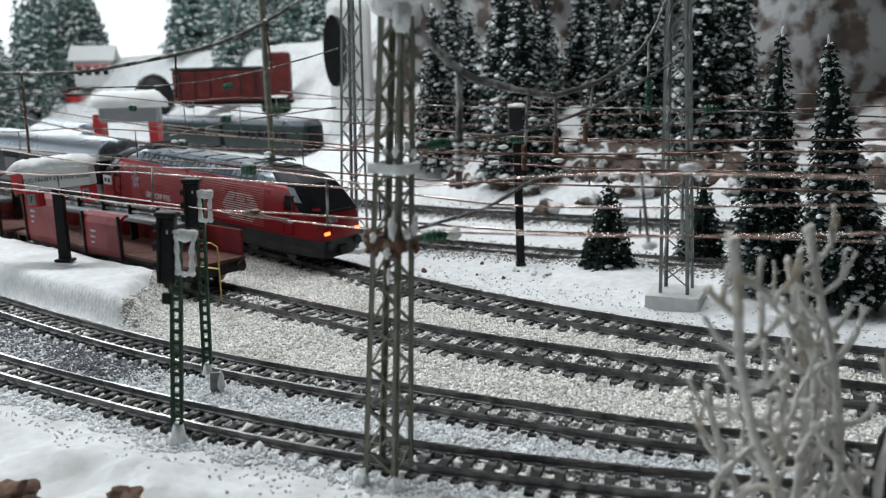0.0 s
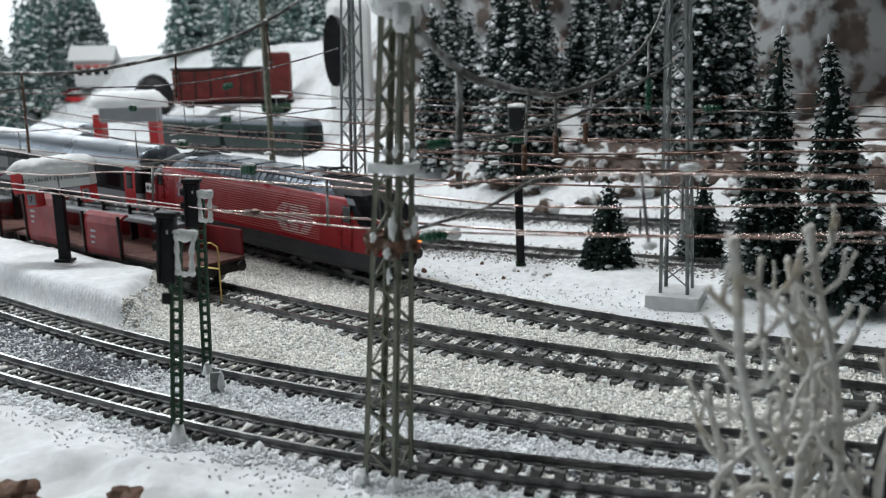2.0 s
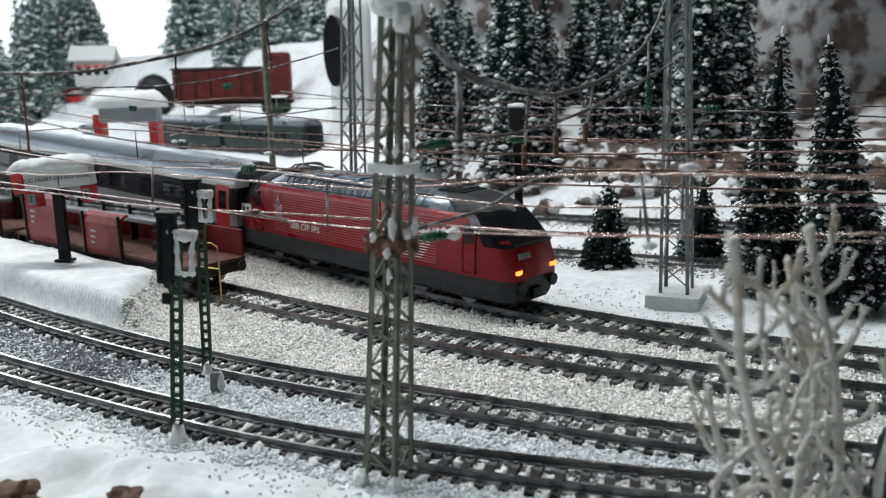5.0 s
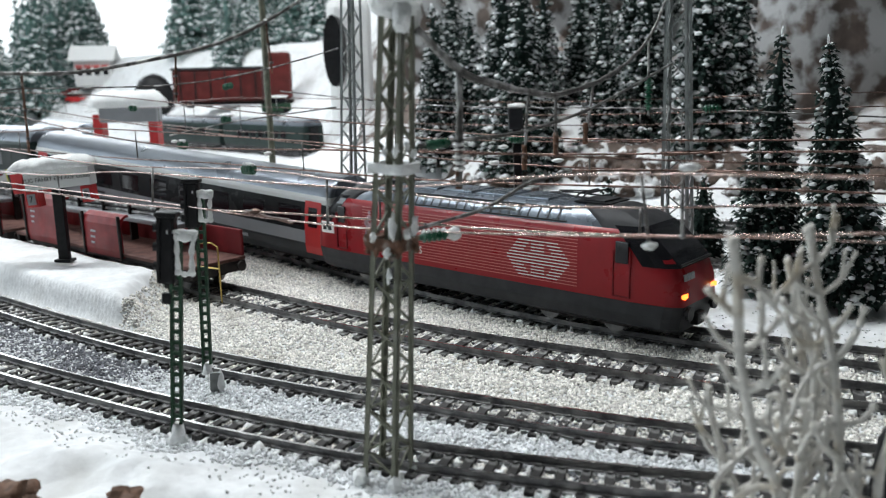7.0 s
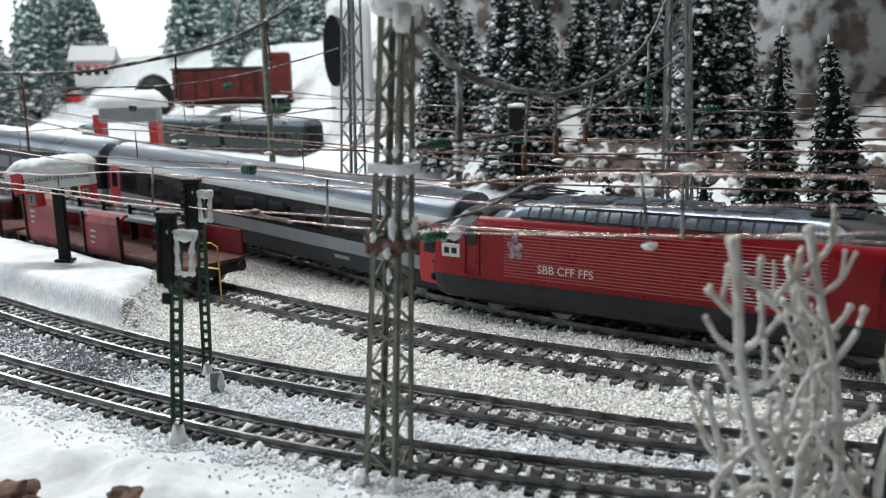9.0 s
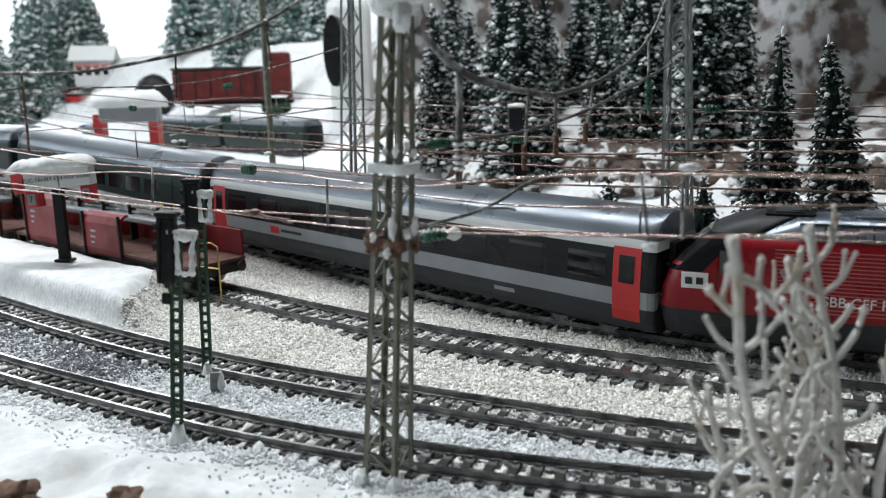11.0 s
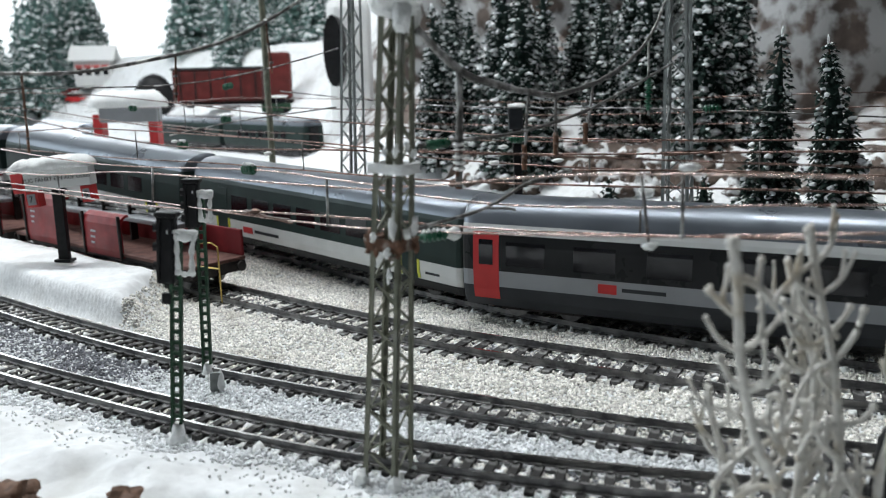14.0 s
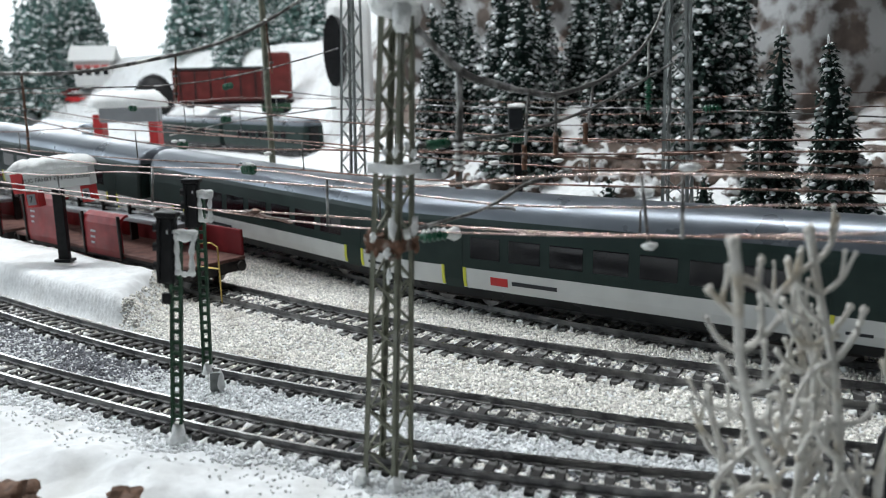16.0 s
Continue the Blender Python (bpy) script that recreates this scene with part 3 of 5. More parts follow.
        for p, q in zip(rows, rows[1:]):
            for k in range(4):
                bm.faces.new((p[k], p[(k + 1) % 4], q[(k + 1) % 4], q[k]))
        bm.faces.new(rows[0])
        bm.faces.new(rows[-1])
        part(name, bm, material, body, label)


def make_grey_coach(length):
    c = thing("passenger_coach", Matrix(), "grey and black model express coach with red doors", "railway coach", "coaches of the train")
    coach_bands(c, length, [(4.5, 13.2, COACHDARK, "lower_body", "dark grey lower body"), (13.2, 19.6, COACHGREY, "grey_band", "light grey band"),
                            (19.6, 34.2, COACHBLACK, "window_band", "black window band"), (34.2, 38, COACHWHITE, "upper_band", "off-white strip under the roof")])
    coach_common(c, length)
    h = length / 2
    for sgn in (-1, 1):
        a, b = sorted((sgn * (h - 16), sgn * (h - 5)))
        side_piece(c, "door", a, b, 8, 35, REDP, "red entrance door")
        side_piece(c, "door_window", a + 2.5, b - 2.5, 22, 32, GLASSDK, "dark door pane", 0.35)
    for k in range(9):
        x = -h + 27 + k * (length - 54) / 8
        side_piece(c, "window", x - 8, x + 8, 22.0, 31.5, GLASSDK, "dark tinted window", 0.12)
    side_piece(c, "red_sign", -h + 56, -h + 63, 14.6, 18.2, REDP, "small red railway sign", 0.25)
    side_piece(c, "lettering_bar", -h + 65, -h + 81, 15.8, 17.2, COACHDARK, "unreadable lettering bar", 0.25)
    side_piece(c, "number_bar", h - 70, h - 60, 9.5, 11.2, COACHGREY, "unreadable number bar", 0.25)
    return c


def make_green_coach(length, plain=False):
    c = thing("passenger_coach", Matrix(), "parked all-dark green model coach in the yard" if plain else "dark green and white model coach with yellow door edges", "railway coach", "parked coaches" if plain else "coaches of the train")
    coach_bands(c, length, [(4.5, 8.6, COACHBLACK, "sill", "black underframe sill"), (8.6, 17.2, COACHGREEN if plain else COACHWHITE, "lower_band", "dark green lower band" if plain else "white lower band"), (17.2, 38, COACHGREEN, "window_band", "dark green window band")])
    coach_common(c, length)
    h = length / 2
    for sgn in (-1, 1):
        a, b = sorted((sgn * (h - 34), sgn * (h - 25)))
        side_piece(c, "door", a, b, 8.2, 34, COACHGREEN, "dark green door", 0.2)
        if plain:
            continue
        side_piece(c, "door_edge", a - 1.6, a - 0.2, 9.0, 17.4, YELLOWP, "yellow door edge", 0.3)
        side_piece(c, "door_edge", b + 0.2, b + 1.6, 9.0, 17.4, YELLOWP, "yellow door edge", 0.3)
    for k in range(7):
        x = -h + 45 + k * (length - 90) / 6
        side_piece(c, "window", x - 7, x + 7, 21.5, 30.5, GLASSDK, "dark window", 0.14)
    if plain:
        return c
    side_piece(c, "red_sign", -h + 47.5, -h + 55.5, 11.2, 14.6, REDP, "small red railway sign", 0.25)
    side_piece(c, "lettering_bar", -h + 57.5, -h + 77.5, 12.2, 13.8, COACHDARK, "unreadable lettering bar", 0.25)
    side_piece(c, "number_bar", h - 20, h - 12, 11.5, 12.6, COACHDARK, "unreadable number bar", 0.25)
    return c


GREEN_LENGTH = 199
TRAIN = []
TRAIN.append((make_loco(), -0.0960, 0.053))
TRAIN.append((make_grey_coach(273), -0.3255, 0.098))
TRAIN.append((make_green_coach(GREEN_LENGTH), -0.467 - GREEN_LENGTH / 2000, 0.068))
for k in range(1, 4):
    TRAIN.append((copy_thing(TRAIN[2][0], Matrix()), -0.467 - (GREEN_LENGTH / 2 + k * (GREEN_LENGTH + 7)) / 1000, 0.068))


def motions():
    for ob, behind, pivot in TRAIN:
        walk(ob, [(k * 0.5, rail_pose(LINE_MAIN, nose_at(k * 0.5) + behind, pivot)) for k in range(33)])


# ---- lattice masts ----
def make_mast(x, y, turn, height, wb, wt, material, label, z0=0.0, bays=13, leg=0.0017, lean=(0, 0)):
    t = thing("catenary_mast", pose(x, y, z0, lean[0], lean[1], 0) @ pose(0, 0, 0, 0, 0, turn), label, "catenary mast", "lattice catenary masts")
    half = lambda z: (wb + (wt - wb) * z / height) / 2
    for sx in (-1, 1):
        for sy in (-1, 1):
            bm = bmesh.new()
            a, b = Vector((sx * half(0), sy * half(0), -0.002)), Vector((sx * half(height), sy * half(height), height))
            tt = leg * 0.35
            for bx, by in ((-sx * leg, -sy * tt), (-sx * tt, -sy * leg)):
                vs = []
                for p in (a, b):
                    vs.append([bm.verts.new(p + Vector(d)) for d in ((0, 0, 0), (bx, 0, 0), (bx, by, 0), (0, by, 0))])
                for k in range(4):
                    bm.faces.new((vs[0][k], vs[0][(k + 1) % 4], vs[1][(k + 1) % 4], vs[1][k]))
                bm.faces.new(vs[0])
                bm.faces.new(vs[1])
            part("leg", bm, material, t)
    zs = [0.003 + (height - 0.005) * k / bays for k in range(bays + 1)]
    for face in range(4):
        r = Matrix.Rotation(face * math.pi / 2, 4, "Z")
        for k in range(bays):
            z1, z2 = zs[k], zs[k + 1]
            s = (1 if k % 2 else -1) * (-1 if face % 2 else 1)
            bm = bmesh.new()
            bar(bm, r @ Vector((s * (half(z1) - leg * 0.3), -half(z1) + leg * 0.6, z1)), r @ Vector((-s * (half(z2) - leg * 0.3), -half(z2) + leg * 0.6, z2)), 0.0004, leg * 0.42)
            part("brace", bm, material, t)
    return t


NEAR = make_mast(-0.0153, 0.1865, 64.5, 0.1135, 0.0094, 0.0060, MASTGREY, "weathered green-grey lattice mast with snowy top and rusty clamps", bays=20, leg=0.0013, lean=(0, 3.3))
RIGHT = make_mast(0.1000, 0.336, 63, 0.175, 0.0126, 0.0072, MASTPALE, "pale grey lattice mast on a white square footing", z0=0.006, bays=18, leg=0.0014, lean=(0, -1.5))
LEFT = make_mast(-0.0520, 0.467, 62, 0.190, 0.0120, 0.0072, MASTPALE, "pale grey lattice mast behind the main track", bays=19, leg=0.0014, lean=(0, 1.8))


def mast_dressing():
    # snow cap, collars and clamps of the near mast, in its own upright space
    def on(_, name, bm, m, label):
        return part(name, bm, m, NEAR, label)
    bm = bmesh.new()
    blob(bm, (0, 0, 0.1150), (0.0056, 0.0056, 0.0036), 3, 3, rough=0.5)
    blob(bm, (-0.0026, -0.0026, 0.1118), (0.0024, 0.0022, 0.0042), 5, 2)
    blob(bm, (0.0036, -0.0030, 0.1122), (0.0013, 0.0013, 0.0028), 6, 2)
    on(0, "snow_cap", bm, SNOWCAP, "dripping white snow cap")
    for z, h, m, nm, lb in ((0.0782, 0.0022, SNOWCAP, "collar", "snow-covered square collar"), (0.0605, 0.0028, RUST, "clamp", "rusty square clamp with snow")):
        w = 0.0041
        bm = bmesh.new()
        for r in range(4):
            bmesh.ops.create_cube(bm, size=1, matrix=Matrix.Rotation(r * math.pi / 2, 4, "Z") @ Matrix.Translation((0, -w, z)) @ Matrix.Diagonal((2 * w + 0.0008, 0.0010, h, 1)))
        bmesh.ops.subdivide_edges(bm, edges=bm.edges[:], cuts=2, use_grid_fill=True)
        for v in bm.verts:
            v.co += Vector((noise.noise(v.co * 900), noise.noise(v.co * 900 + Vector((5, 0, 0))), noise.noise(v.co * 900 + Vector((0, 5, 0))))) * 0.0005
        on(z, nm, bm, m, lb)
    random.seed(5)
    for k in range(26):
        a = random.uniform(0, 6.28)
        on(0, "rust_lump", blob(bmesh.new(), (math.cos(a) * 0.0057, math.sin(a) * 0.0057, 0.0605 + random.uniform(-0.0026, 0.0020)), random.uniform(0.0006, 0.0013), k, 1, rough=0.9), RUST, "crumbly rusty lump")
    for k, (a, z, r, h) in enumerate(((3.6, 0.0655, 0.0010, 0.0038), (3.4, 0.0590, 0.0012, 0.0016), (4.3, 0.0635, 0.0010, 0.0018), (5.0, 0.0645, 0.0011, 0.0026), (3.5, 0.0535, 0.0008, 0.0020), (2.6, 0.062, 0.0010, 0.0016),
                                      (3.7, 0.0825, 0.0009, 0.0016), (4.6, 0.0818, 0.0009, 0.0013), (3.2, 0.0822, 0.0008, 0.0012), (4.2, 0.0838, 0.0006, 0.0014))):
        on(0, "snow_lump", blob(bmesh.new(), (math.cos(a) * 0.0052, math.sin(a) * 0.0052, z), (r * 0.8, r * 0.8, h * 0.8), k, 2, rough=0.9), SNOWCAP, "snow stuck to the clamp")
    bm = bmesh.new()
    for sx in (-1, 1):
        for sy in (-1, 1):
            blob(bm, (sx * 0.0050, sy * 0.0050, 0.0012), (0.0019, 0.0019, 0.0030), sx + 3 * sy, 2)
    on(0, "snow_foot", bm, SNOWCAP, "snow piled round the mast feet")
    bm = boxed(-0.0112, 0.0112, -0.0112, 0.0112, -0.0075, 0.0, 0.0006)
    part("footing", bm, CONCRETE, RIGHT, "white square concrete footing")
    bm = boxed(-0.010, 0.010, -0.010, 0.010, -0.003, 0.003, 0.0006)
    part("footing", bm, CONCRETE, LEFT, "white square concrete footing")


mast_dressing()


def make_far_pole():
    t = thing("catenary_pole", pose(-0.1245, 0.60, 0), "thin dark far catenary pole", "catenary pole")
    bm = bmesh.new()
    tube(bm, [(0, 0, -0.01), (0, 0, 0.21)], [0.0024, 0.0022], 8)
    part("pole", bm, MASTGREY, t)


make_far_pole()


# ---- overhead wires ----
def wire(name, pts, r, material, label, n=6, wob=0.0, parent=None, group="overhead wires"):
    p = [Vector(q) for q in pts]
    if len(p) > 2:
        q = line_of3(p)
    else:
        q = [p[0].lerp(p[1], k / 12) for k in range(13)] if wob else p
    if wob:
        q = [v + Vector((noise.noise(v * 120), noise.noise(v * 120 + Vector((9, 0, 0))), noise.noise(v * 120 + Vector((0, 9, 0))))) * wob for v in q]
    rr = [r * (1 + (0.35 * noise.noise(v * 400) if wob else 0)) for v in q]
    bm = tube(bmesh.new(), q, [1.2 * v for v in rr], n)
    if parent:
        return part(name, bm, material, parent, label, True)
    ob = part(name, bm, material, None, "", True)
    return tagged(ob, label, "overhead wire", group)


def line_of3(p, sub=6):
    e = [2 * p[0] - p[1], *p, 2 * p[-1] - p[-2]]
    out = []
    for i in range(1, len(e) - 2):
        a, b, c, d = e[i - 1:i + 3]
        for k in range(sub):
            u = k / sub
            out.append(0.5 * (2 * b + (c - a) * u + (2 * a - 5 * b + 4 * c - d) * u * u + (3 * b - a - 3 * c + d) * u ** 3))
    return out + [p[-1]]


def insulator(c, axis, material=INSUL, discs=5, r=0.0017, length=0.0065, snow=False):
    t = thing("insulator", Matrix.Translation(c) @ Vector(axis).to_track_quat("Z", "Y").to_matrix().to_4x4(),
              "green ribbed insulator on the overhead wire" if material is INSUL else "snow-coated ribbed insulator on the overhead wire", "insulator", "ribbed insulators")
    bm = tube(bmesh.new(), [(0, 0, -length * 0.6), (0, 0, length * 0.6)], r * 0.5, 8)
    part("core", bm, material, t)
    for k in range(discs):
        z = (k - (discs - 1) / 2) * length / discs
        bm = tube(bmesh.new(), [(0, 0, z - length / discs * 0.36), (0, 0, z - length / discs * 0.1), (0, 0, z + length / discs * 0.1), (0, 0, z + length / discs * 0.36)], [r * 0.55, r, r, r * 0.55], 12)
        part("disc", bm, material, t)
    if snow:
        bm = bmesh.new()
        up = t.matrix_world.to_3x3().inverted() @ Vector((0, 0, 1))
        for k in range(discs):
            z = (k - (discs - 1) / 2) * length / discs
            blob(bm, up * r * 0.85 + Vector((0, 0, z)), (r * 0.5, r * 0.5, length / discs * 0.45), k, 1)
        part("snow", bm, SNOWCAP, t, "snow on top of the insulator")
    return t


def overhead():
    # cross-span between the near mast and the mast on the white footing
    A = [(-0.0048, 0.1850, 0.1084), (0.0050, 0.2000, 0.0994), (0.0137, 0.2131, 0.0961), (0.0250, 0.2299, 0.0933), (0.0351, 0.2448, 0.0920), (0.0502, 0.2672, 0.0947), (0.0637, 0.2875, 0.1000), (0.0793, 0.3111, 0.1112), (0.0933, 0.3330, 0.1324)]
    off = Vector((0.0004, 0.0004, 0.0007))
    wire("cross_span_wire", A, 0.00050, STEELW, "thick twisted snow-crusted cross-span wire", wob=0.0004)
    wire("cross_span_wire", [Vector(v) + off for v in A], 0.00042, STEELW, "thick twisted snow-crusted cross-span wire", wob=0.0005)
    B = [(-0.0048, 0.1870, 0.0830), (0.0029, 0.1983, 0.0830), (0.0241, 0.2292, 0.0829), (0.0504, 0.2677, 0.0875), (0.0797, 0.3113, 0.0967), (0.0943, 0.3330, 0.1015)]
    wire("cross_span_wire", B, 0.00042, STEELW, "lower cross-span wire between the masts", wob=0.0002)
    wire("dropper", [(0.0050, 0.2000, 0.1005), (0.0049, 0.2000, 0.092), (0.0044, 0.2000, 0.0716)], 0.0008, STEELW, "snow-coated dropper hanging from the span", wob=0.0003)
    insulator((0.0046, 0.2000, 0.0790), (0, 0, 1), SNOWCAP, 5, 0.0016, 0.0075)
    wire("pendulum", [(0.0045, 0.2000, 0.0760), (0.0044, 0.2000, 0.0735), (0.0044, 0.2000, 0.0710)], 0.00085, RUST, "rusty teardrop pendulum below an insulator")
    for a, b in (((0.0250, 0.2299, 0.0940), (0.0238, 0.2299, 0.0720)), ((0.0346, 0.2441, 0.0925), (0.0347, 0.2441, 0.0744)), ((0.0502, 0.2672, 0.0950), (0.0476, 0.2672, 0.0756))):
        wire("dropper", [a, b], 0.00036, STEELW, "thin hanging dropper below the span", wob=0.0003)
        e = Vector(b)
        wire("pendulum", [e + Vector((0, 0, 0.007)), e + Vector((0.0001, 0, 0.0035)), e], 0.0007, RUST, "rusty spring pendulum on a dropper", wob=0.0002)
    wire("dropper", [(0.0787, 0.3101, 0.1105), (0.0794, 0.3101, 0.0820)], 0.0004, STEELW, "thin hanging dropper below the span", wob=0.0002)
    insulator((0.0792, 0.3101, 0.0900), (0, 0, 1), INSUL, 6, 0.0017, 0.010)
    insulator((-0.0005, 0.1925, 0.0828), (1, 1.3, 0), INSUL, 7, 0.0012, 0.0075)
    # registration arms at the near mast
    wire("registration_arm", [(-0.0058, 0.1900, 0.0630), (0.0115, 0.2094, 0.0645), (0.0242, 0.2237, 0.0688), (0.0386, 0.2400, 0.0702)], 0.00042, STEELW, "jointed steel arm steadying the wire", wob=0.0002)
    wire("registration_arm", [(0.0115, 0.2094, 0.0645), (0.0185, 0.2100, 0.0640), (0.0190, 0.2100, 0.0632)], 0.00036, STEELW, "short bent arm steadying the wire")
    insulator((-0.0022, 0.1990, 0.0594), (1, 0.5, 0), INSUL, 5, 0.0015, 0.0070, True)
    bm = blob(bmesh.new(), (0.0028, 0.2010, 0.0594), (0.0022, 0.0014, 0.0017), 8, 2)
    tagged(part("snow_clump", bm, SNOWCAP, None, "", True), "white clump of snow on the wire end", "snow clump", "snow clumps on wires")
    # cross-spans at the left mast
    wire("cross_span_wire", [(-0.2222, 0.4000, 0.1062), (-0.2046, 0.4071, 0.1055), (-0.1780, 0.4178, 0.1060), (-0.1369, 0.4341, 0.1137), (-0.1123, 0.4438, 0.1206), (-0.0922, 0.4516, 0.1304), (-0.0744, 0.4586, 0.1417), (-0.0529, 0.4670, 0.1598)], 0.0009, STEELW, "thick pale wire spanning the yard", wob=0.0003)
    wire("cross_span_wire", [(-0.2235, 0.4000, 0.0969), (-0.2056, 0.4071, 0.0982), (-0.1384, 0.4342, 0.0984), (-0.0940, 0.4518, 0.1055), (-0.0559, 0.4670, 0.1158)], 0.00038, STEELW, "thin cross-span wire by the mast", wob=0.0002)
    wire("cross_span_wire", [(-0.1458, 0.4400, 0.0716), (-0.1114, 0.4506, 0.0777), (-0.0586, 0.4670, 0.0834)], 0.00036, STEELW, "thin cross-span wire by the mast", wob=0.0002)
    for a, b in (((-0.2046, 0.4071, 0.1060), (-0.206, 0.4071, 0.066)), ((-0.1369, 0.4341, 0.1145), (-0.1388, 0.4341, 0.0885)), ((-0.0922, 0.4516, 0.1310), (-0.0905, 0.4516, 0.103))):
        wire("dropper", [a, b], 0.0005, RUST, "dark hanging dropper with joints", wob=0.0004)
        for k in (0.0, 0.45, 0.8):
            c = Vector(a).lerp(Vector(b), k)
            bm = blob(bmesh.new(), c, (0.0013, 0.0011, 0.0010), k * 9 + c.x * 100, 1)
            tagged(part("wire_joint", bm, STEELW if k else SNOWCAP, None, "", True), "small crusted joint on a wire", "wire joint", "wire joints")
    # wires over the narrow lines, close to the eye
    W1 = [(-0.1980, 0.3450, 0.0611), (-0.0976, 0.2709, 0.0598), (-0.0608, 0.2439, 0.0589), (-0.0321, 0.2230, 0.0587), (-0.0195, 0.2139, 0.0590), (-0.0055, 0.2038, 0.0597), (0.0440, 0.1683, 0.0640), (0.0836, 0.1400, 0.0691)]
    W2 = [(-0.1960, 0.3450, 0.0753), (-0.1209, 0.2889, 0.0712), (-0.0576, 0.2424, 0.0728), (-0.0314, 0.2230, 0.0717), (-0.0189, 0.2139, 0.0710), (-0.0052, 0.2038, 0.0714), (0.0231, 0.1833, 0.0756), (0.0495, 0.1641, 0.0776), (0.0827, 0.1400, 0.0786)]
    wire("contact_wire", W1, 0.00025, COPPERSHEEN, "copper contact wire over the narrow line")
    wire("carrying_wire", W2, 0.00023, COPPERSHEEN, "copper carrying wire over the narrow line")
    for a, b in (((-0.0965, 0.2709, 0.0713), (-0.0976, 0.2709, 0.0598)), ((-0.0317, 0.2233, 0.0717), (-0.0321, 0.2233, 0.0587)), ((0.0422, 0.1694, 0.0768), (0.0441, 0.1694, 0.0621)), ((0.0493, 0.1642, 0.0776), (0.0497, 0.1642, 0.0647))):
        wire("dropper", [a, b], 0.00032, STEELW, "short dropper between two wires")
        bm = blob(bmesh.new(), b, (0.0008, 0.0008, 0.0007), a[0] * 99, 1)
        tagged(part("wire_joint", bm, STEELW, None, "", True), "small soldered joint on a wire", "wire joint", "wire joints")
    insulator((-0.0576, 0.2424, 0.0728), (1, -0.75, 0), INSUL, 4, 0.0016, 0.0046, True)
    bm = blob(bmesh.new(), (0.0442, 0.1690, 0.0618), (0.0016, 0.0010, 0.0010), 2, 2)
    tagged(part("snow_clump", bm, SNOWCAP, None, "", True), "snow on a dropper foot", "snow clump", "snow clumps on wires")
    bm = bmesh.new()
    for dz, da in ((0, 0), (0.0006, 0.0006), (-0.0005, -0.0004)):
        bar(bm, (-0.0605 + da, 0.2440, 0.0596 + dz), (-0.0445 + da, 0.2325, 0.0584 - dz), 0.0011, 0.0004)
    blob(bm, (-0.0562, 0.2406, 0.0603), (0.0020, 0.0012, 0.0009), 4, 1)
    tagged(part("wire_splice", bm, COPPER), "frayed copper strip splice on the wire", "wire splice")
    bm = bmesh.new()
    bar(bm, (0.087, 0.3205, 0.0668), (0.106, 0.319, 0.0672), 0.0020, 0.0009)
    bar(bm, (0.088, 0.3195, 0.0660), (0.102, 0.3205, 0.0664), 0.0016, 0.0008)
    tagged(part("wire_splice", bm, COPPER), "orange copper strip on the far mast wire", "wire splice")
    for c, ax in (((-0.1425, 0.4500, 0.0656), (1, -1, 0)), ((-0.2238, 0.6000, 0.0824), (1, -1, 0)), ((-0.1304, 0.5000, 0.0767), (1, -1, 0)), ((0.1133, 0.3400, 0.0826), (1, -0.3, 0)), ((0.0331, 0.3500, 0.0714), (1, -0.6, 0)), ((-0.1149, 0.4500, 0.0967), (1, -0.6, 0.2))):
        insulator(c, ax, INSUL, 4, 0.0018 if c[0] > -0.13 else 0.0024, 0.0060, c[0] < -0.12)
    # catenary along the standard-gauge lines
    for L, x0, x1, zc, zm, m in ((LINE_SIDING, -0.50, 0.22, 0.0625, 0.0745, COPPER), (LINE_MAIN, -0.62, 0.34, 0.0635, 0.0765, COPPER), (LINE_BACK_A, -0.50, 0.36, 0.0640, 0.0800, COPPER), (LINE_BACK_B, -0.50, 0.36, 0.0655, 0.0830, COPPER), (LINE_NARROW_A, -0.30, 0.16, 0.0570, 0.0660, COPPERSHEEN)):
        s0, s1 = np.interp(x0, L["p"][:, 0], L["s"]), np.interp(x1, L["p"][:, 0], L["s"])
        ss = np.linspace(s0, s1, 15)
        pc = [Vector((*on_line(L, s), zc + 0.0006 * math.sin(k * 1.7) + (float(climb(on_line(L, s)[0])) if L is LINE_MAIN else 0.0))) for k, s in enumerate(ss)]
        pm = [Vector((*on_line(L, s), zm + 0.0022 * math.cos(k * 0.9) + 0.0006 * math.sin(k * 2.3) + (float(climb(on_line(L, s)[0])) if L is LINE_MAIN else 0.0))) for k, s in enumerate(ss)]
        wire("contact_wire", pc, 0.00030, m, "thin copper contact wire over the track")
        wire("carrying_wire", pm, 0.00028, m, "thin copper carrying wire over the track")
        for a, b in list(zip(pm, pc))[1:-1:2]:
            wire("dropper", [a, b], 0.00026, STEELW, "short dropper between two wires")
    # stray thin wires
    wire("feeder_wire", [(-0.10, 0.52, 0.0925), (0.0, 0.43, 0.0840), (0.10, 0.350, 0.0825), (0.22, 0.30, 0.0760)], 0.00032, STEELW, "thin feeder wire past the far mast")
    wire("feeder_wire", [(0.0386, 0.2400, 0.0702), (0.09, 0.235, 0.0690), (0.16, 0.21, 0.066)], 0.00026, COPPER, "sagging copper wire across the tracks")
    wire("feeder_wire", [(-0.0050, 0.1930, 0.0815), (0.06, 0.205, 0.0760), (0.15, 0.19, 0.072)], 0.00024, COPPER, "sagging copper wire across the tracks")
    wire("feeder_wire", [(-0.30, 0.55, 0.0850), (-0.15, 0.42, 0.0690), (-0.03, 0.33, 0.0700)], 0.00034, COPPER, "sagging copper wire across the tracks")
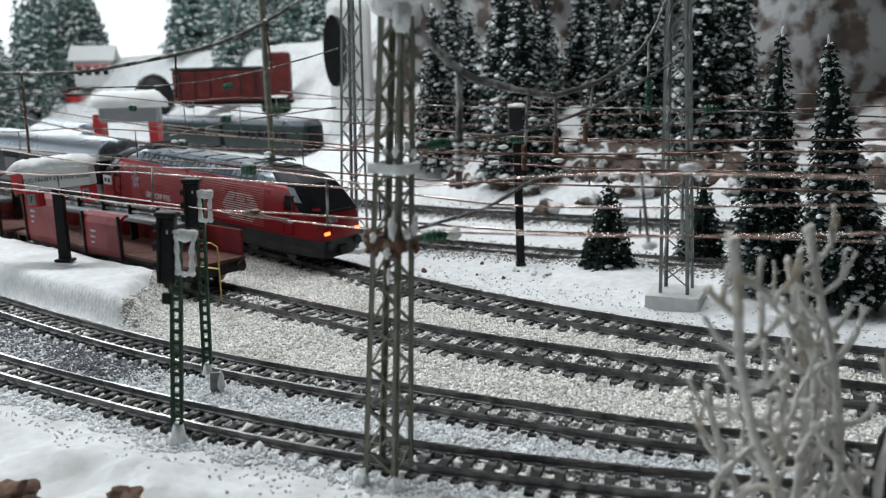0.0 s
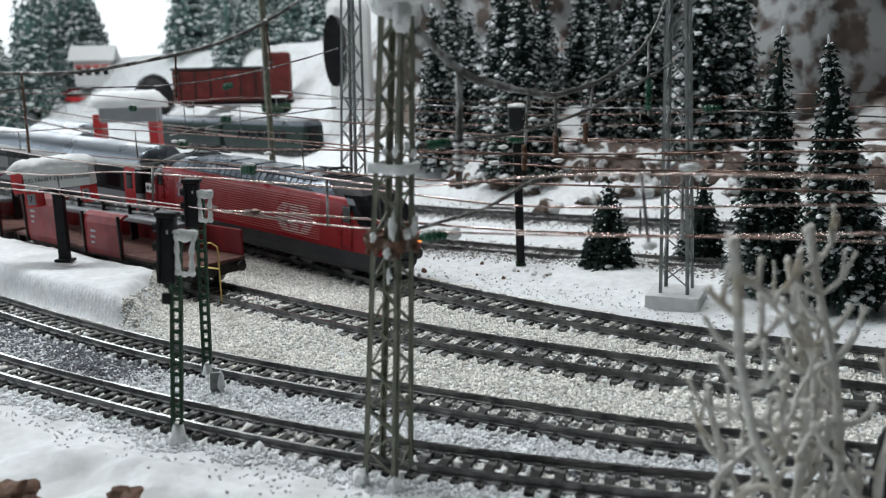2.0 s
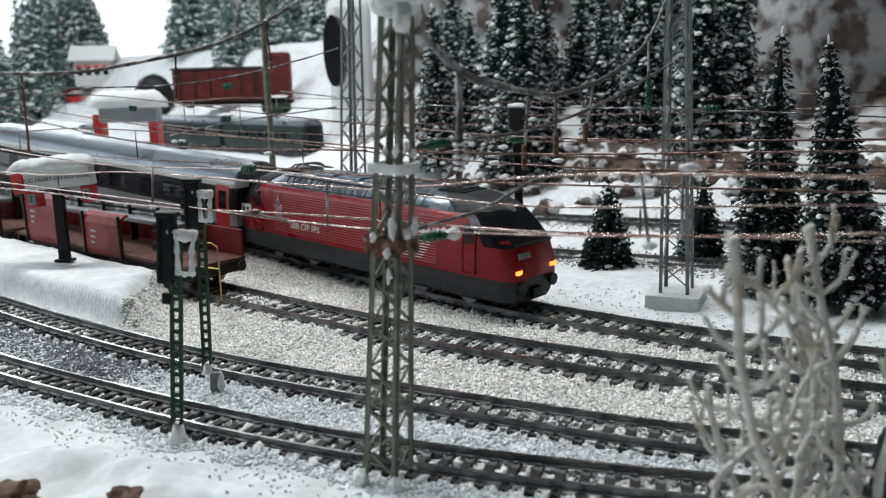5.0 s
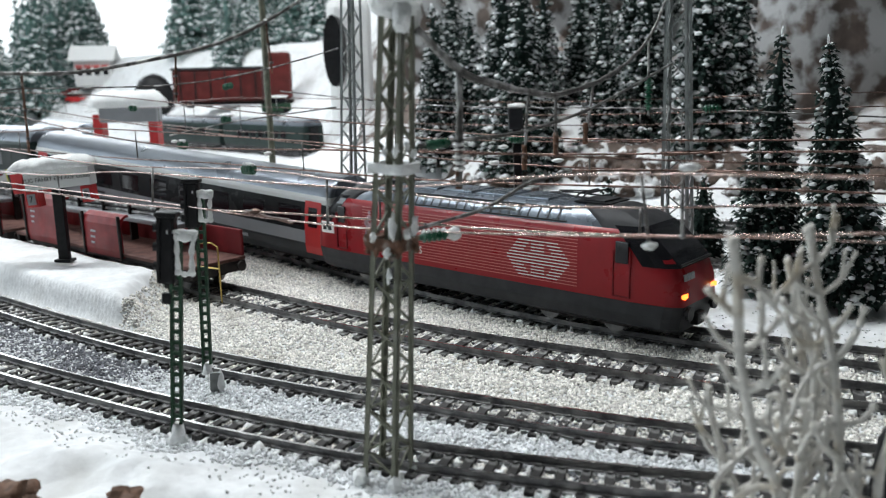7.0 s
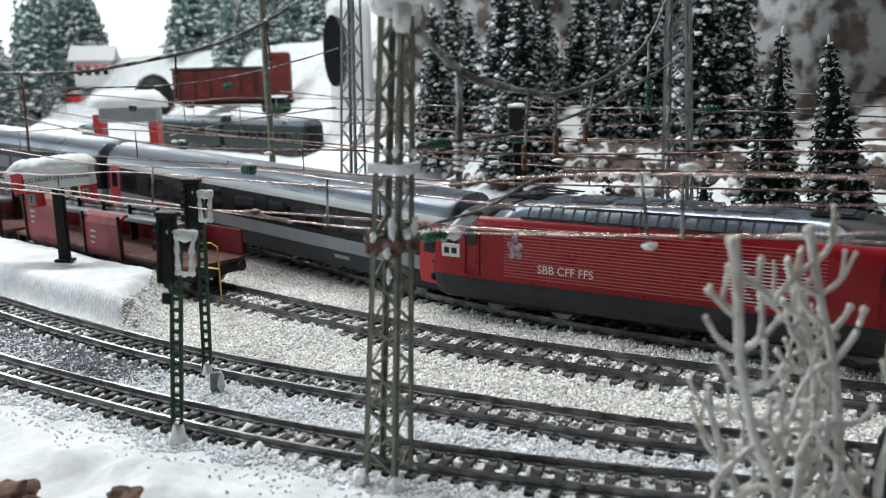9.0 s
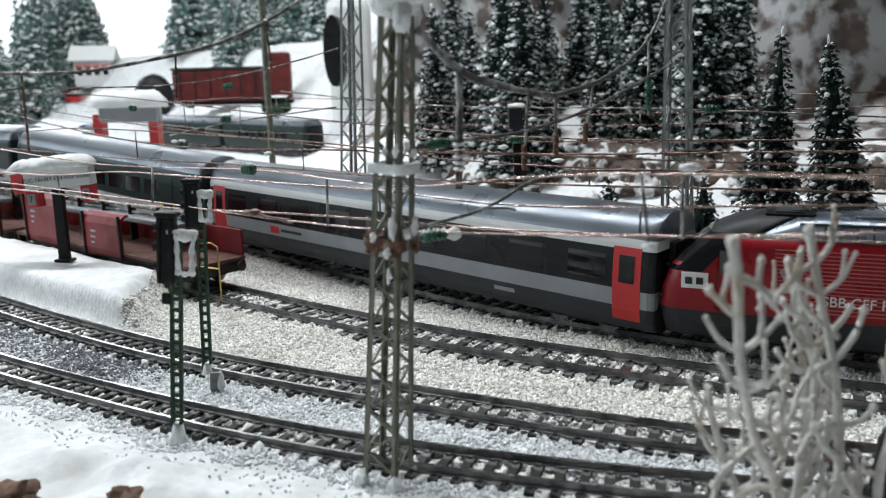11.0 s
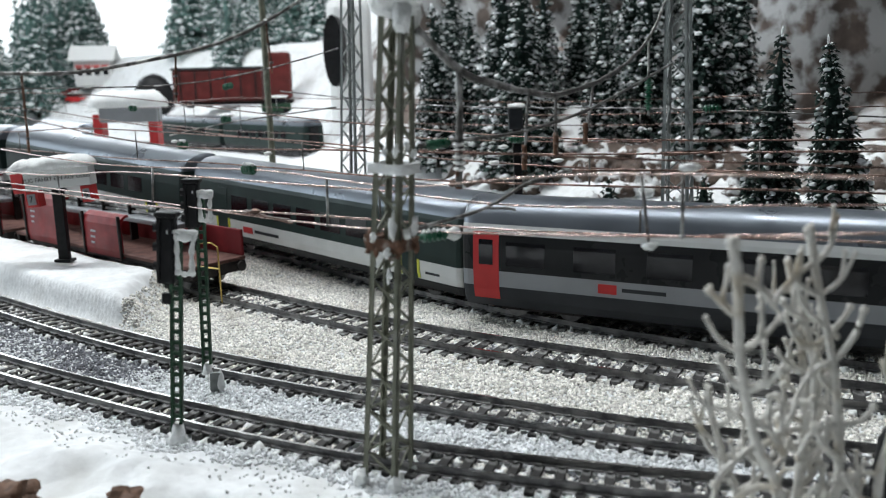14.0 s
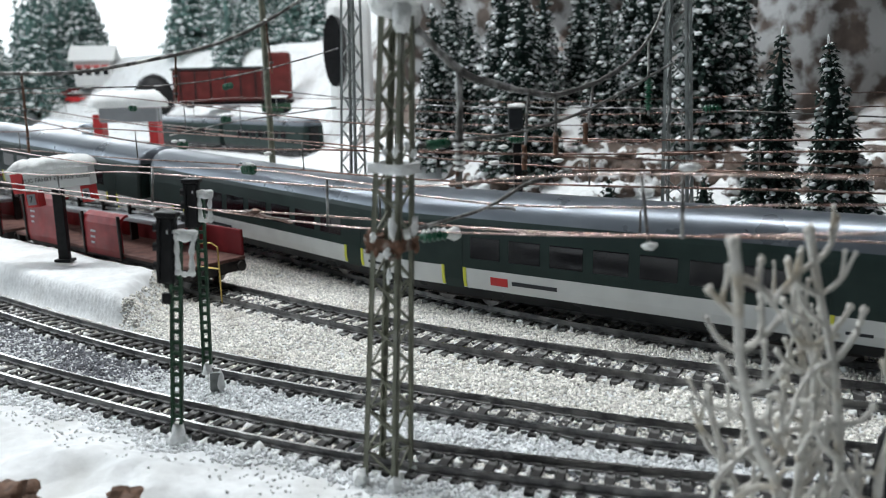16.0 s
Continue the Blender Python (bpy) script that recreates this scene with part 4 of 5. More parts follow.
    bm = bmesh.new()
    for k, c in enumerate(((0.020, 0.300, 0.0668), (0.0255, 0.33, 0.0700), (0.045, 0.31, 0.066), (0.062, 0.32, 0.067), (-0.15, 0.46, 0.067), (-0.085, 0.40, 0.064), (0.0500, 0.162, 0.0792))):
        bm = blob(bmesh.new(), c, (0.0022, 0.0013, 0.0009), k, 2)
        tagged(part("snow_clump", bm, SNOWCAP, None, "", True), "small clump of snow on a wire", "snow clump", "snow clumps on wires")


overhead()


# ---- signals ----
def make_signal(x, y, h, lean, head, turn):
    t = thing("colour_light_signal", pose(x, y, 0, lean[0], lean[1], turn), "green ladder-post signal with a black head and snowy bracket", "railway signal", "signals beside the narrow tracks")
    w = 0.0012
    top = h - head * 0.30
    for s in (-1, 1):
        part("post_flange", boxed(s * w - 0.0004, s * w + 0.0004, -0.0009, 0.0009, -0.002, top, 0.0001), SIGGREEN, t)
    for k in range(int(top / 0.0031)):
        z = 0.001 + k * 0.0031
        part("rung", boxed(-w, w, -0.0006, 0.0004, z - 0.0005, z + 0.0005), SIGGREEN, t)
    hx = -0.0022
    hd = part("head", boxed(hx - 0.0024, hx + 0.0024, -0.0024, 0.0012, h - head, h - 0.0012, 0.0006), BLACK, t, "black signal head")
    part("hood", boxed(hx - 0.0028, hx + 0.0030, -0.0030, 0.0018, h - 0.0014, h, 0.0005), BLACK, t, "hood plate over the head")
    part("back_rib", boxed(hx + 0.0010, hx + 0.0020, -0.0030, -0.0023, h - head + 0.001, h - 0.002, 0.0002), BLACK, hd)
    part("front_rib", boxed(hx - 0.0021, hx - 0.0012, -0.0030, -0.0023, h - head + 0.001, h - 0.002, 0.0002), BLACK, hd)
    for k in range(3):
        bm = tube(bmesh.new(), [(hx - 0.0020, -0.0004, h - 0.0045 - k * head * 0.27), (hx - 0.0036, -0.0004, h - 0.0045 - k * head * 0.27)], 0.0012, 12)
        part("lens_hood", bm, BLACK, hd)
    # U-shaped identification bracket, thick with snow
    u = head / 0.0195
    a = Vector((-0.0006, -0.0020, h - 0.0052 * u))
    bm = bmesh.new()
    for p in ([(-0.0012, 0), (0.0030, 0.0003), (0.0070, 0.0002)], [(0.0014, 0), (0.0014, -0.0050), (0.0018, -0.0105)], [(0.0062, 0), (0.0054, -0.0050), (0.0056, -0.0105)], [(0.0016, -0.0106), (0.0036, -0.0114), (0.0058, -0.0106)]):
        tube(bm, line_of3([a + Vector((q[0] * u, 0, q[1] * u)) for q in p], 4), [0.0007 * (1 + 0.3 * math.sin(k * 2.1)) for k in range(9)], 8)
    blob(bm, a + Vector((0.0036 * u, 0, -0.0010 * u)), (0.0026 * u, 0.0010, 0.0016 * u), x * 50, 2)
    blob(bm, a + Vector((0.0018 * u, 0, -0.0108 * u)), (0.0010, 0.0009, 0.0011), x * 20, 2)
    blob(bm, a + Vector((0.0054 * u, 0, -0.0108 * u)), (0.0010, 0.0009, 0.0011), x * 30, 2)
    part("bracket", bm, SNOWCAP, t, "snow-coated bracket frame", True)
    part("relay_box", boxed(-0.0036, -0.0012, -0.0012, 0.0008, h - head - 0.006, h - head - 0.0030, 0.0003), BLACK, t, "small black box on the post")
    bm = tube(bmesh.new(), [(0, 0, -0.001), (0.0002, 0, 0.0016), (0.0003, -0.0002, 0.0050)], [0.0034, 0.0021, 0.0015], 10)
    part("snow_foot", bm, SNOWCAP, t, "snow heaped round the foot", True)


make_signal(-0.0766, 0.2130, 0.0654, (0, 5.01), 0.0195, 0)
make_signal(-0.0816, 0.2620, 0.0683, (0, 2.31), 0.0160, 0)


def snow_ridge(bm, x0, x1, z, half, high, n=22, m=10):
    """A thick rounded bank of snow along a roof."""
    rows = []
    for i in range(n + 1):
        x = x0 + (x1 - x0) * i / n
        e = min(1.0, 6.0 * min(i, n - i) / n + 0.25)
        e = math.sqrt(min(1.0, e))
        row = []
        for k in range(m + 1):
            a = math.pi * k / m
            w = 1 + 0.18 * noise.noise(Vector((x * 300, k * 0.5, z * 100)))
            row.append(bm.verts.new((x, -math.cos(a) * half * e * w, z + math.sin(a) ** 0.7 * high * e * w)))
        rows.append(row)
    for p, q in zip(rows, rows[1:]):
        for k in range(m):
            bm.faces.new((p[k], p[k + 1], q[k + 1], q[k]))
        bm.faces.new((p[0], q[0], q[m], p[m]))
    bm.faces.new(rows[0])
    bm.faces.new(rows[-1])


def trackside():
    t = thing("cable_post", pose(-0.0747, 0.2463, 0, 0, 3, 10), "short grey cable post capped with snow", "cable post")
    part("post", boxed(-0.0016, 0.0016, -0.0008, 0.0008, -0.001, 0.0075, 0.0003), MASTPALE, t)
    part("snow", blob(bmesh.new(), (0.0016, 0.0, 0.0035), (0.0014, 0.0012, 0.0045), 4, 2), SNOWCAP, t, "snow stuck on the post")
    t = thing("rear_signal_post", pose(0.0404, 0.4100, 0, 0, -1.5, 0), "dark post with a grey signal back box", "railway signal")
    part("post", boxed(-0.0021, 0.0021, -0.0015, 0.0015, -0.002, 0.078, 0.0003), BLACK, t)
    part("base", boxed(-0.0026, 0.0026, -0.002, 0.002, -0.001, 0.0030, 0.0003), SIGGREEN, t, "green post base")
    part("box", boxed(-0.0040, 0.0032, -0.003, 0.001, 0.0720, 0.0825, 0.0008), COACHDARK, t, "dark grey back box")
    part("snow", blob(bmesh.new(), (0, -0.001, 0.0838), (0.0048, 0.0028, 0.0012), 1, 2), SNOWCAP, t, "snow on the box")
    # bent brass frame beside the wagon's end
    t = thing("brass_hoop", pose(-0.1005, 0.3530, 0, 0, 0, -35), "bent brass wire frame beside the siding", "brass hoop")
    bm = tube(bmesh.new(), [(0, 0, -0.001), (0, 0, 0.027), (-0.004, 0, 0.0285), (-0.016, 0, 0.0275)], 0.0004, 6)
    tube(bm, [(0, 0, 0.017), (-0.016, 0, 0.0165)], 0.0004, 6)
    part("frame", bm, BRASS, t)
    # train indicator on the platform
    t = thing("platform_indicator", pose(-0.1895, 0.3965, 0.0135, 0, 1.0, -4), "pale platform train indicator with snow-laden roof", "platform sign")
    part("post", boxed(-0.0026, 0.0026, -0.0016, 0.0016, -0.002, 0.038, 0.0004), BLACK, t, "dark square post")
    part("foot", boxed(-0.0042, 0.0042, -0.0030, 0.0030, -0.0005, 0.0010, 0.0003), BLACK, t)
    m = pose(0, 0, 0.041, 0, -6, 0)
    b = part("board", boxed(-0.0150, 0.0185, -0.0034, 0.0034, -0.0042, 0.0050, 0.0005), COACHWHITE, t, "pale grey lettered board")
    b.matrix_basis = m
    text_part("lettering", "ZUG FÄHRT EIN AUF GLEIS", 0.0029, pose(0.0016, -0.0036, 0.0006, 90, 0, 0), BLACK, b, "black capital lettering")
    e = part("end_panel", boxed(-0.0215, -0.0153, -0.0034, 0.0034, -0.0050, 0.0050, 0.0005), REDP, t, "red end of the sign")
    e.matrix_basis = m
    for x, w in ((-0.0130, 0.0034), (0.0152, 0.0028)):
        q = part("number_box", boxed(x - w, x + w, -0.0030, 0.0030, -0.0125, -0.0044, 0.0005), REDP, t, "red platform number box")
        q.matrix_basis = m
        part("number_plate", boxed(x - w * 0.6, x + w * 0.6, -0.0034, -0.0029, -0.0112, -0.0058), COACHGREY, q, "pale plate")
        text_part("numeral", "7" if x < 0 else "8", 0.0044, pose(x, -0.0036, -0.0085, 90, 0, 0), BLACK, q, "black numeral")
    bm = bmesh.new()
    snow_ridge(bm, -0.0225, 0.0200, 0.0050, 0.0072, 0.0062)
    q = part("snow_roof", bm, SNOWCAP, t, "thick rounded snow on the roof", True)
    q.matrix_basis = m


trackside()


# ---- wagons on the siding ----
def make_wagon(s, length, hoods, label):
    t = thing("freight_wagon", rail_pose(LINE_SIDING, s, length * 0.0003), label, "freight wagon", "freight wagons on the siding")
    h = length / 2
    part("underframe", boxed(-h * MM, h * MM, -12 * MM, 12 * MM, 8.0 * MM, 11.5 * MM, 0.0006), WAGONDARK, t, "dark steel underframe")
    part("deck", boxed(-(h + 1) * MM, (h + 1) * MM, -15.5 * MM, 15.5 * MM, 11.5 * MM, 13.2 * MM, 0.0004), WAGONDECK, t, "brownish red loading deck")
    for sgn in (-1, 1):
        e = part("end_beam", boxed((sgn * h - 1.2) * MM, (sgn * h + 1.2) * MM, -15 * MM, 15 * MM, 6.5 * MM, 11.4 * MM, 0.0005), WAGONDARK, t, "dark end beam")
        for sy in (-1, 1):
            bm = tube(bmesh.new(), [(sgn * h * MM, sy * 10 * MM, 9.5 * MM), (sgn * (h + 4) * MM, sy * 10 * MM, 9.5 * MM)], 1.0 * MM, 8)
            tube(bm, [(sgn * (h + 4) * MM, sy * 10 * MM, 9.5 * MM), (sgn * (h + 5) * MM, sy * 10 * MM, 9.5 * MM)], 2.4 * MM, 12)
            part("buffer", bm, WAGONDARK, t)
        b = part("bogie", boxed((sgn * (h - 22) - 14) * MM, (sgn * (h - 22) + 14) * MM, -10.5 * MM, 10.5 * MM, 3.5 * MM, 7.5 * MM, 0.0008), WAGONDARK, t, "dark bogie")
        for dx in (-9, 9):
            for sy in (-1, 1):
                x = sgn * (h - 22) + dx
                bm = tube(bmesh.new(), [(x * MM, sy * 7.4 * MM, 5.0 * MM), (x * MM, sy * 9.4 * MM, 5.0 * MM)], 5.0 * MM, 16)
                part("wheel", bm, RAIL, b)
    part("far_side", boxed(-h * MM, h * MM, 14.2 * MM, 15.6 * MM, 13.2 * MM, 26 * MM, 0.0004), WAGONRED, t, "dark red far side wall")
    for x0, x1, z1, curl in hoods:
        bm = bmesh.new()
        prof = [(-15.6, 10.5), (-16.2, 14), (-16.2, z1 - 5), (-15.0, z1 - 1.5), (-12.2, z1), (-10.6, z1), (-10.6, z1 - 1.2), (-12.0, z1 - 1.2), (-13.8, z1 - 2.4), (-14.8, z1 - 5), (-14.8, 14), (-14.4, 10.5)]
        rows = [[bm.verts.new((x * MM, y * MM, z * MM)) for y, z in prof] for x in (x0, x0 + 1, x1 - 1, x1)]
        for a, b in zip(rows, rows[1:]):
            for k in range(len(prof)):
                bm.faces.new((a[k], a[(k + 1) % len(prof)], b[(k + 1) % len(prof)], b[k]))
        bm.faces.new(rows[0])
        bm.faces.new(rows[-1])
        p = part("side_panel", bm, WAGONRED, t, "dark red rounded side panel")
        for k in range(3):
            bm = boxed((x0 + 7) * MM, (x0 + 7 + 5 - k) * MM, -16.45 * MM, -16.1 * MM, (z1 - 10 - 3.0 * k) * MM, (z1 - 9 - 3.0 * k) * MM)
            part("lettering_bar", bm, COACHGREY, p, "small pale unreadable lettering")
        for x in (x0, x1):
            part("stake", boxed((x - 0.7) * MM, (x + 0.7) * MM, -17.0 * MM, -15.6 * MM, 9.5 * MM, z1 * MM, 0.0002), WAGONDARK, t)
    for z in (28.5, 31.5):
        bm = tube(bmesh.new(), [(-h * MM, 9 * MM, z * MM), ((h - 30) * MM, 9 * MM, z * MM)], 0.9 * MM, 8)
        part("load_pipe", bm, STEELW, t, "dull metal pipe of the load")
    for x in np.linspace(-h + 5, h - 32, 6):
        part("load_rack", boxed((x - 0.7) * MM, (x + 0.7) * MM, 7 * MM, 11 * MM, 13.2 * MM, 33 * MM), WAGONDARK, t)
    part("load_bed", boxed(-h * MM, (h - 34) * MM, 2 * MM, 13 * MM, 24.5 * MM, 27.2 * MM, 0.0008), COACHGREY, t, "grey long goods of the load")


S_END = float(np.interp(-0.1030, LINE_SIDING["p"][:, 0], LINE_SIDING["s"]))
make_wagon(S_END - 0.090, 172, ((-70, -28, 37, 0), (-5, 30, 32, 0)), "dark red flat wagon with open rounded side panels")
make_wagon(S_END - 0.275, 172, ((52, 83, 46, 0), (-10, 40, 40, 0), (-70, -30, 38, 0)), "dark red hooded wagon standing on the siding")


# ---- firs ----
def make_fir_meshes(seed, height, width, layers, snowy, needles=NEEDLE, taper=0.80):
    """Trunk, needle crown and snow of one fir, unit metres."""
    rnd = random.Random(seed)
    trunk = tube(bmesh.new(), [(0, 0, -0.004), (0, 0, height * 0.5), (0, 0, height * 0.97)], [width * 0.075, width * 0.04, width * 0.01], 8)
    nv, nf, sv, sf = [], [], [], []

    def tuft(c, d, ln, w):
        """A bent two-quad spray of needles."""
        side = d.cross(Vector((0, 0, 1))).normalized() * w
        up = Vector((0, 0, w * rnd.uniform(0.3, 0.9)))
        i = len(nv)
        tip = c + d * ln + Vector((0, 0, -ln * rnd.uniform(0.0, 0.35)))
        nv.extend([c + up * 0.2, c + d * ln * 0.5 + side, tip, c + d * ln * 0.5 - side, c + d * ln * 0.45 + up])
        nf.extend([(i, i + 1, i + 4), (i + 1, i + 2, i + 4), (i + 2, i + 3, i + 4), (i + 3, i, i + 4), (i, i + 3, i + 2, i + 1)])

    ico = bmesh.new()
    bmesh.ops.create_icosphere(ico, subdivisions=1, radius=1)
    iv = [v.co.copy() for v in ico.verts]
    iff = [[v.index for v in f.verts] for f in ico.faces]
    ico.free()

    def lump(c, rx, rz):
        i = len(sv)
        o = Vector((rnd.uniform(0, 50), 0, 0))
        a = rnd.uniform(0, 6.28)
        ca, sa = math.cos(a), math.sin(a)
        st = rnd.uniform(0.55, 1.0)
        for v in iv:
            k = 1 + 0.45 * noise.noise(v * 1.3 + o)
            x, y = v.x * rx * k, v.y * rx * k * st
            sv.append(c + Vector((x * ca - y * sa, x * sa + y * ca, v.z * rz * k)))
        sf.extend([[i + k for k in f] for f in iff])

    # a rough inner cone keeps the crown dense
    rings = []
    for L in range(9):
        u = L / 8
        row = []
        for k in range(14):
            ang = 2 * math.pi * k / 14
            r = width / 2 * 0.45 * (1 - u) ** taper * rnd.uniform(0.75, 1.15) + width * 0.004
            row.append(len(nv))
            nv.append(Vector((math.cos(ang) * r, math.sin(ang) * r, height * (0.13 + 0.83 * u))))
        rings.append(row)
    for p, q in zip(rings, rings[1:]):
        nf.extend((p[k], p[(k + 1) % 14], q[(k + 1) % 14], q[k]) for k in range(14))
    nf.append(tuple(reversed(rings[0])))
    for L in range(layers):
        u = L / (layers - 1)
        z = height * (0.10 + 0.88 * u)
        r = width / 2 * (1 - u) ** taper * rnd.uniform(0.86, 1.1) + width * 0.022
        nb = max(7, int(24 * (1 - u) + 7))
        for k in range(nb):
            a = 2 * math.pi * (k + rnd.random() * 0.8) / nb + L
            rr = r * rnd.uniform(0.70, 1.14)
            d = Vector((math.cos(a), math.sin(a), 0))
            steps = max(2, int(rr / (width * 0.065)))
            small = 0.70 + 0.30 * (1 - u)
            for s in range(steps):
                f = (s + 0.6) / steps
                if f < 0.35:
                    continue
                c = Vector((0, 0, z)) + d * rr * f * 0.95 + Vector((0, 0, -rr * 0.38 * f * f + rnd.uniform(-0.3, 0.3) * height / layers))
                for q in range(3):
                    da = a + rnd.uniform(-0.9, 0.9)
                    tuft(c, Vector((math.cos(da), math.sin(da), rnd.uniform(-0.75, 0.35))).normalized(), width * rnd.uniform(0.065, 0.125) * small, width * rnd.uniform(0.026, 0.048) * small)
                if f > 0.45 and rnd.random() < snowy * 0.55 * (0.4 + 0.6 * f):
                    big = rnd.random() ** 3
                    lump(c + d * width * 0.025 * small + Vector((0, 0, width * 0.012)), width * (0.020 + 0.065 * big) * small, width * (0.012 + 0.034 * big) * small)
    lump(Vector((0, 0, height)), width * 0.02, height * 0.02)

    def made(name, v, f, m):
        me = bpy.data.meshes.new(name)
        me.from_pydata([tuple(q) for q in v], [], f)
        me.materials.append(m)
        return me
    tm = mesh_of(trunk, "trunk")
    tm.materials.append(BARK)
    return tm, made("crown", nv, nf, needles), smooth(made("snow", sv, sf, TREESNOW))


def place_fir(meshes, m, label, group):
    t = thing("fir_tree", m, label, "fir tree", group)
    for name, me, lb in zip(("trunk", "crown", "snow"), meshes, ("", "dark green needle crown", "white snow lying on the branches")):
        part(name, me, None, t, lb)
    return t


FIRS = [make_fir_meshes(11, 0.1136, 0.0345, 38, 1.15), make_fir_meshes(12, 0.1096, 0.0375, 36, 1.55), make_fir_meshes(13, 0.0435, 0.0265, 17, 0.28, taper=0.72)]
WOODS = [make_fir_meshes(20 + k, 0.16, 0.056 + 0.005 * k, 22, 2.1 + 0.35 * k) for k in range(3)]


HILL = [make_fir_meshes(30 + k, 0.16, 0.072, 15, 1.9, NEEDLEHAZE) for k in range(2)]


def ground_z(x, y):
    return float(ground_height(np.array([[x, y]]))[0])


def plant():
    place_fir(FIRS[0], pose(0.1407, 0.3468, 0.0, 0, 1.5, 0), "tall slender fir dusted with snow", "firs by the track")
    place_fir(FIRS[1], pose(0.1679, 0.3234, 0.0, 0, -8.3, 0), "tall slender fir heavy with snow lumps", "firs by the track")
    place_fir(FIRS[2], pose(0.0825, 0.395, ground_z(0.0825, 0.395) - 0.001), "small dark fir on a snow mound", "firs by the track")
    place_fir(FIRS[2], Matrix.Translation((0.1375, 0.42, 0.001)) @ Matrix.Rotation(1, 4, "Z"), "small dark fir behind the far mast", "firs by the track")
    place_fir(FIRS[0], pose(0.2130, 0.365, 0.0, 0, -2, 140) @ Matrix.Diagonal((0.8, 0.8, 0.55, 1)), "low dark fir beside the snowy pair", "firs by the track")
    rnd = random.Random(4)
    lab = ("snow-covered fir of the wood behind the tracks", "dark fir of the wood with heavy snow", "snowy fir on the rocky slope")
    spots = [(0.005, 0.70), (0.045, 0.67), (0.085, 0.72), (0.125, 0.655), (0.165, 0.70), (0.20, 0.63), (0.235, 0.68),
             (-0.005, 0.80), (0.04, 0.82), (0.09, 0.80), (0.14, 0.80), (0.19, 0.78), (0.25, 0.76), (0.31, 0.75), (0.065, 0.62), (0.02, 0.93), (0.09, 0.92), (0.16, 0.90), (0.23, 0.88), (0.30, 0.86), (0.38, 0.83)]
    for k, (x, y) in enumerate(spots):
        x, y = x + rnd.uniform(-0.01, 0.01), y + rnd.uniform(-0.015, 0.015)
        s = rnd.uniform(0.70, 1.05)
        m = Matrix.Translation((x, y, ground_z(x, y) - 0.003)) @ Matrix.Rotation(rnd.uniform(0, 6.28), 4, "Z") @ pose(0, 0, 0, rnd.uniform(-2, 2), rnd.uniform(-2, 2)) @ Matrix.Diagonal((s, s, s, 1))
        place_fir(WOODS[k % 3], m, lab[k % 3], "firs of the wood")
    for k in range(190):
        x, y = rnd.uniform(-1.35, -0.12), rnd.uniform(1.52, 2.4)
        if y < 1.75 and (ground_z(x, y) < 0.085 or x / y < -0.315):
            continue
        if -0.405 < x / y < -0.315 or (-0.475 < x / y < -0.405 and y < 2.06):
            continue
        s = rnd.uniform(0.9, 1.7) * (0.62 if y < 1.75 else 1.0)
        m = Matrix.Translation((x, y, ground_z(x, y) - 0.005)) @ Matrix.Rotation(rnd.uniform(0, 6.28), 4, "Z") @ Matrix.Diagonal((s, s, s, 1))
        place_fir(HILL[k % 2], m, "distant snowy hillside fir, haze put into its colour", "firs of the hillside")


plant()


# ---- frosted bare tree in the foreground ----
def make_frost_tree(name, x, y, z, height, seed, stems, label, material):
    rnd = random.Random(seed)
    t = thing(name, pose(x, y, z), label, "bare tree", "frosted bare trees")

    def shoot(nm, p, d, bend, ln, r, n=9, knob=1.45):
        """A knobbly limb that starts along d and turns towards bend."""
        pts, rad = [p], [r]
        for k in range(n):
            f = (k + 1) / n
            d = (d + bend * 0.30 + Vector((rnd.uniform(-1, 1), rnd.uniform(-1, 1), rnd.uniform(-1, 1))) * 0.16).normalized()
            p = p + d * ln / n
            pts.append(p)
            rad.append(r * (1 - 0.28 * f) * (1 + 0.28 * noise.noise(p * 420)))
        q = line_of3(pts, 3)
        rr = list(np.interp(np.linspace(0, n, len(q)), range(n + 1), rad))
        bm = tube(bmesh.new(), q, rr, 9)
        blob(bm, q[-1], rr[-1] * knob, rnd.uniform(0, 90), 2, 1.15)
        part(nm, bm, material, t, "", True)
        return pts, rad

    up = Vector((0, 0, 1))
    for off, slant, ln, r in stems:
        pts, rad = shoot("trunk", Vector((off, rnd.uniform(-0.004, 0.004), -0.004)), Vector((slant, rnd.uniform(-0.10, 0.10), 1)).normalized(), up * 0.12, height * ln, r, 12, 1.2)
        for k in range(3, 12):
            for side in rnd.sample((-1, 1), 2 if rnd.random() < 0.55 else 1):
                out = Vector((side, rnd.uniform(-0.6, 0.6), rnd.uniform(-0.1, 0.5))).normalized()
                turn = up * rnd.choice((1.1, 0.9, 0.7, -0.9))
                tp, tr = shoot("branch", pts[k], out, turn, height * rnd.uniform(0.065, 0.135), rad[k] * rnd.uniform(0.68, 0.88), 6)
                if rnd.random() < 0.6:
                    shoot("twig", tp[3], (tp[4] - tp[2]).normalized() * 0.4 + Vector((-side * 0.3, 0, 0.8)), up * 0.6, height * rnd.uniform(0.05, 0.10), tr[3] * 0.85, 4, 1.6)
    return t


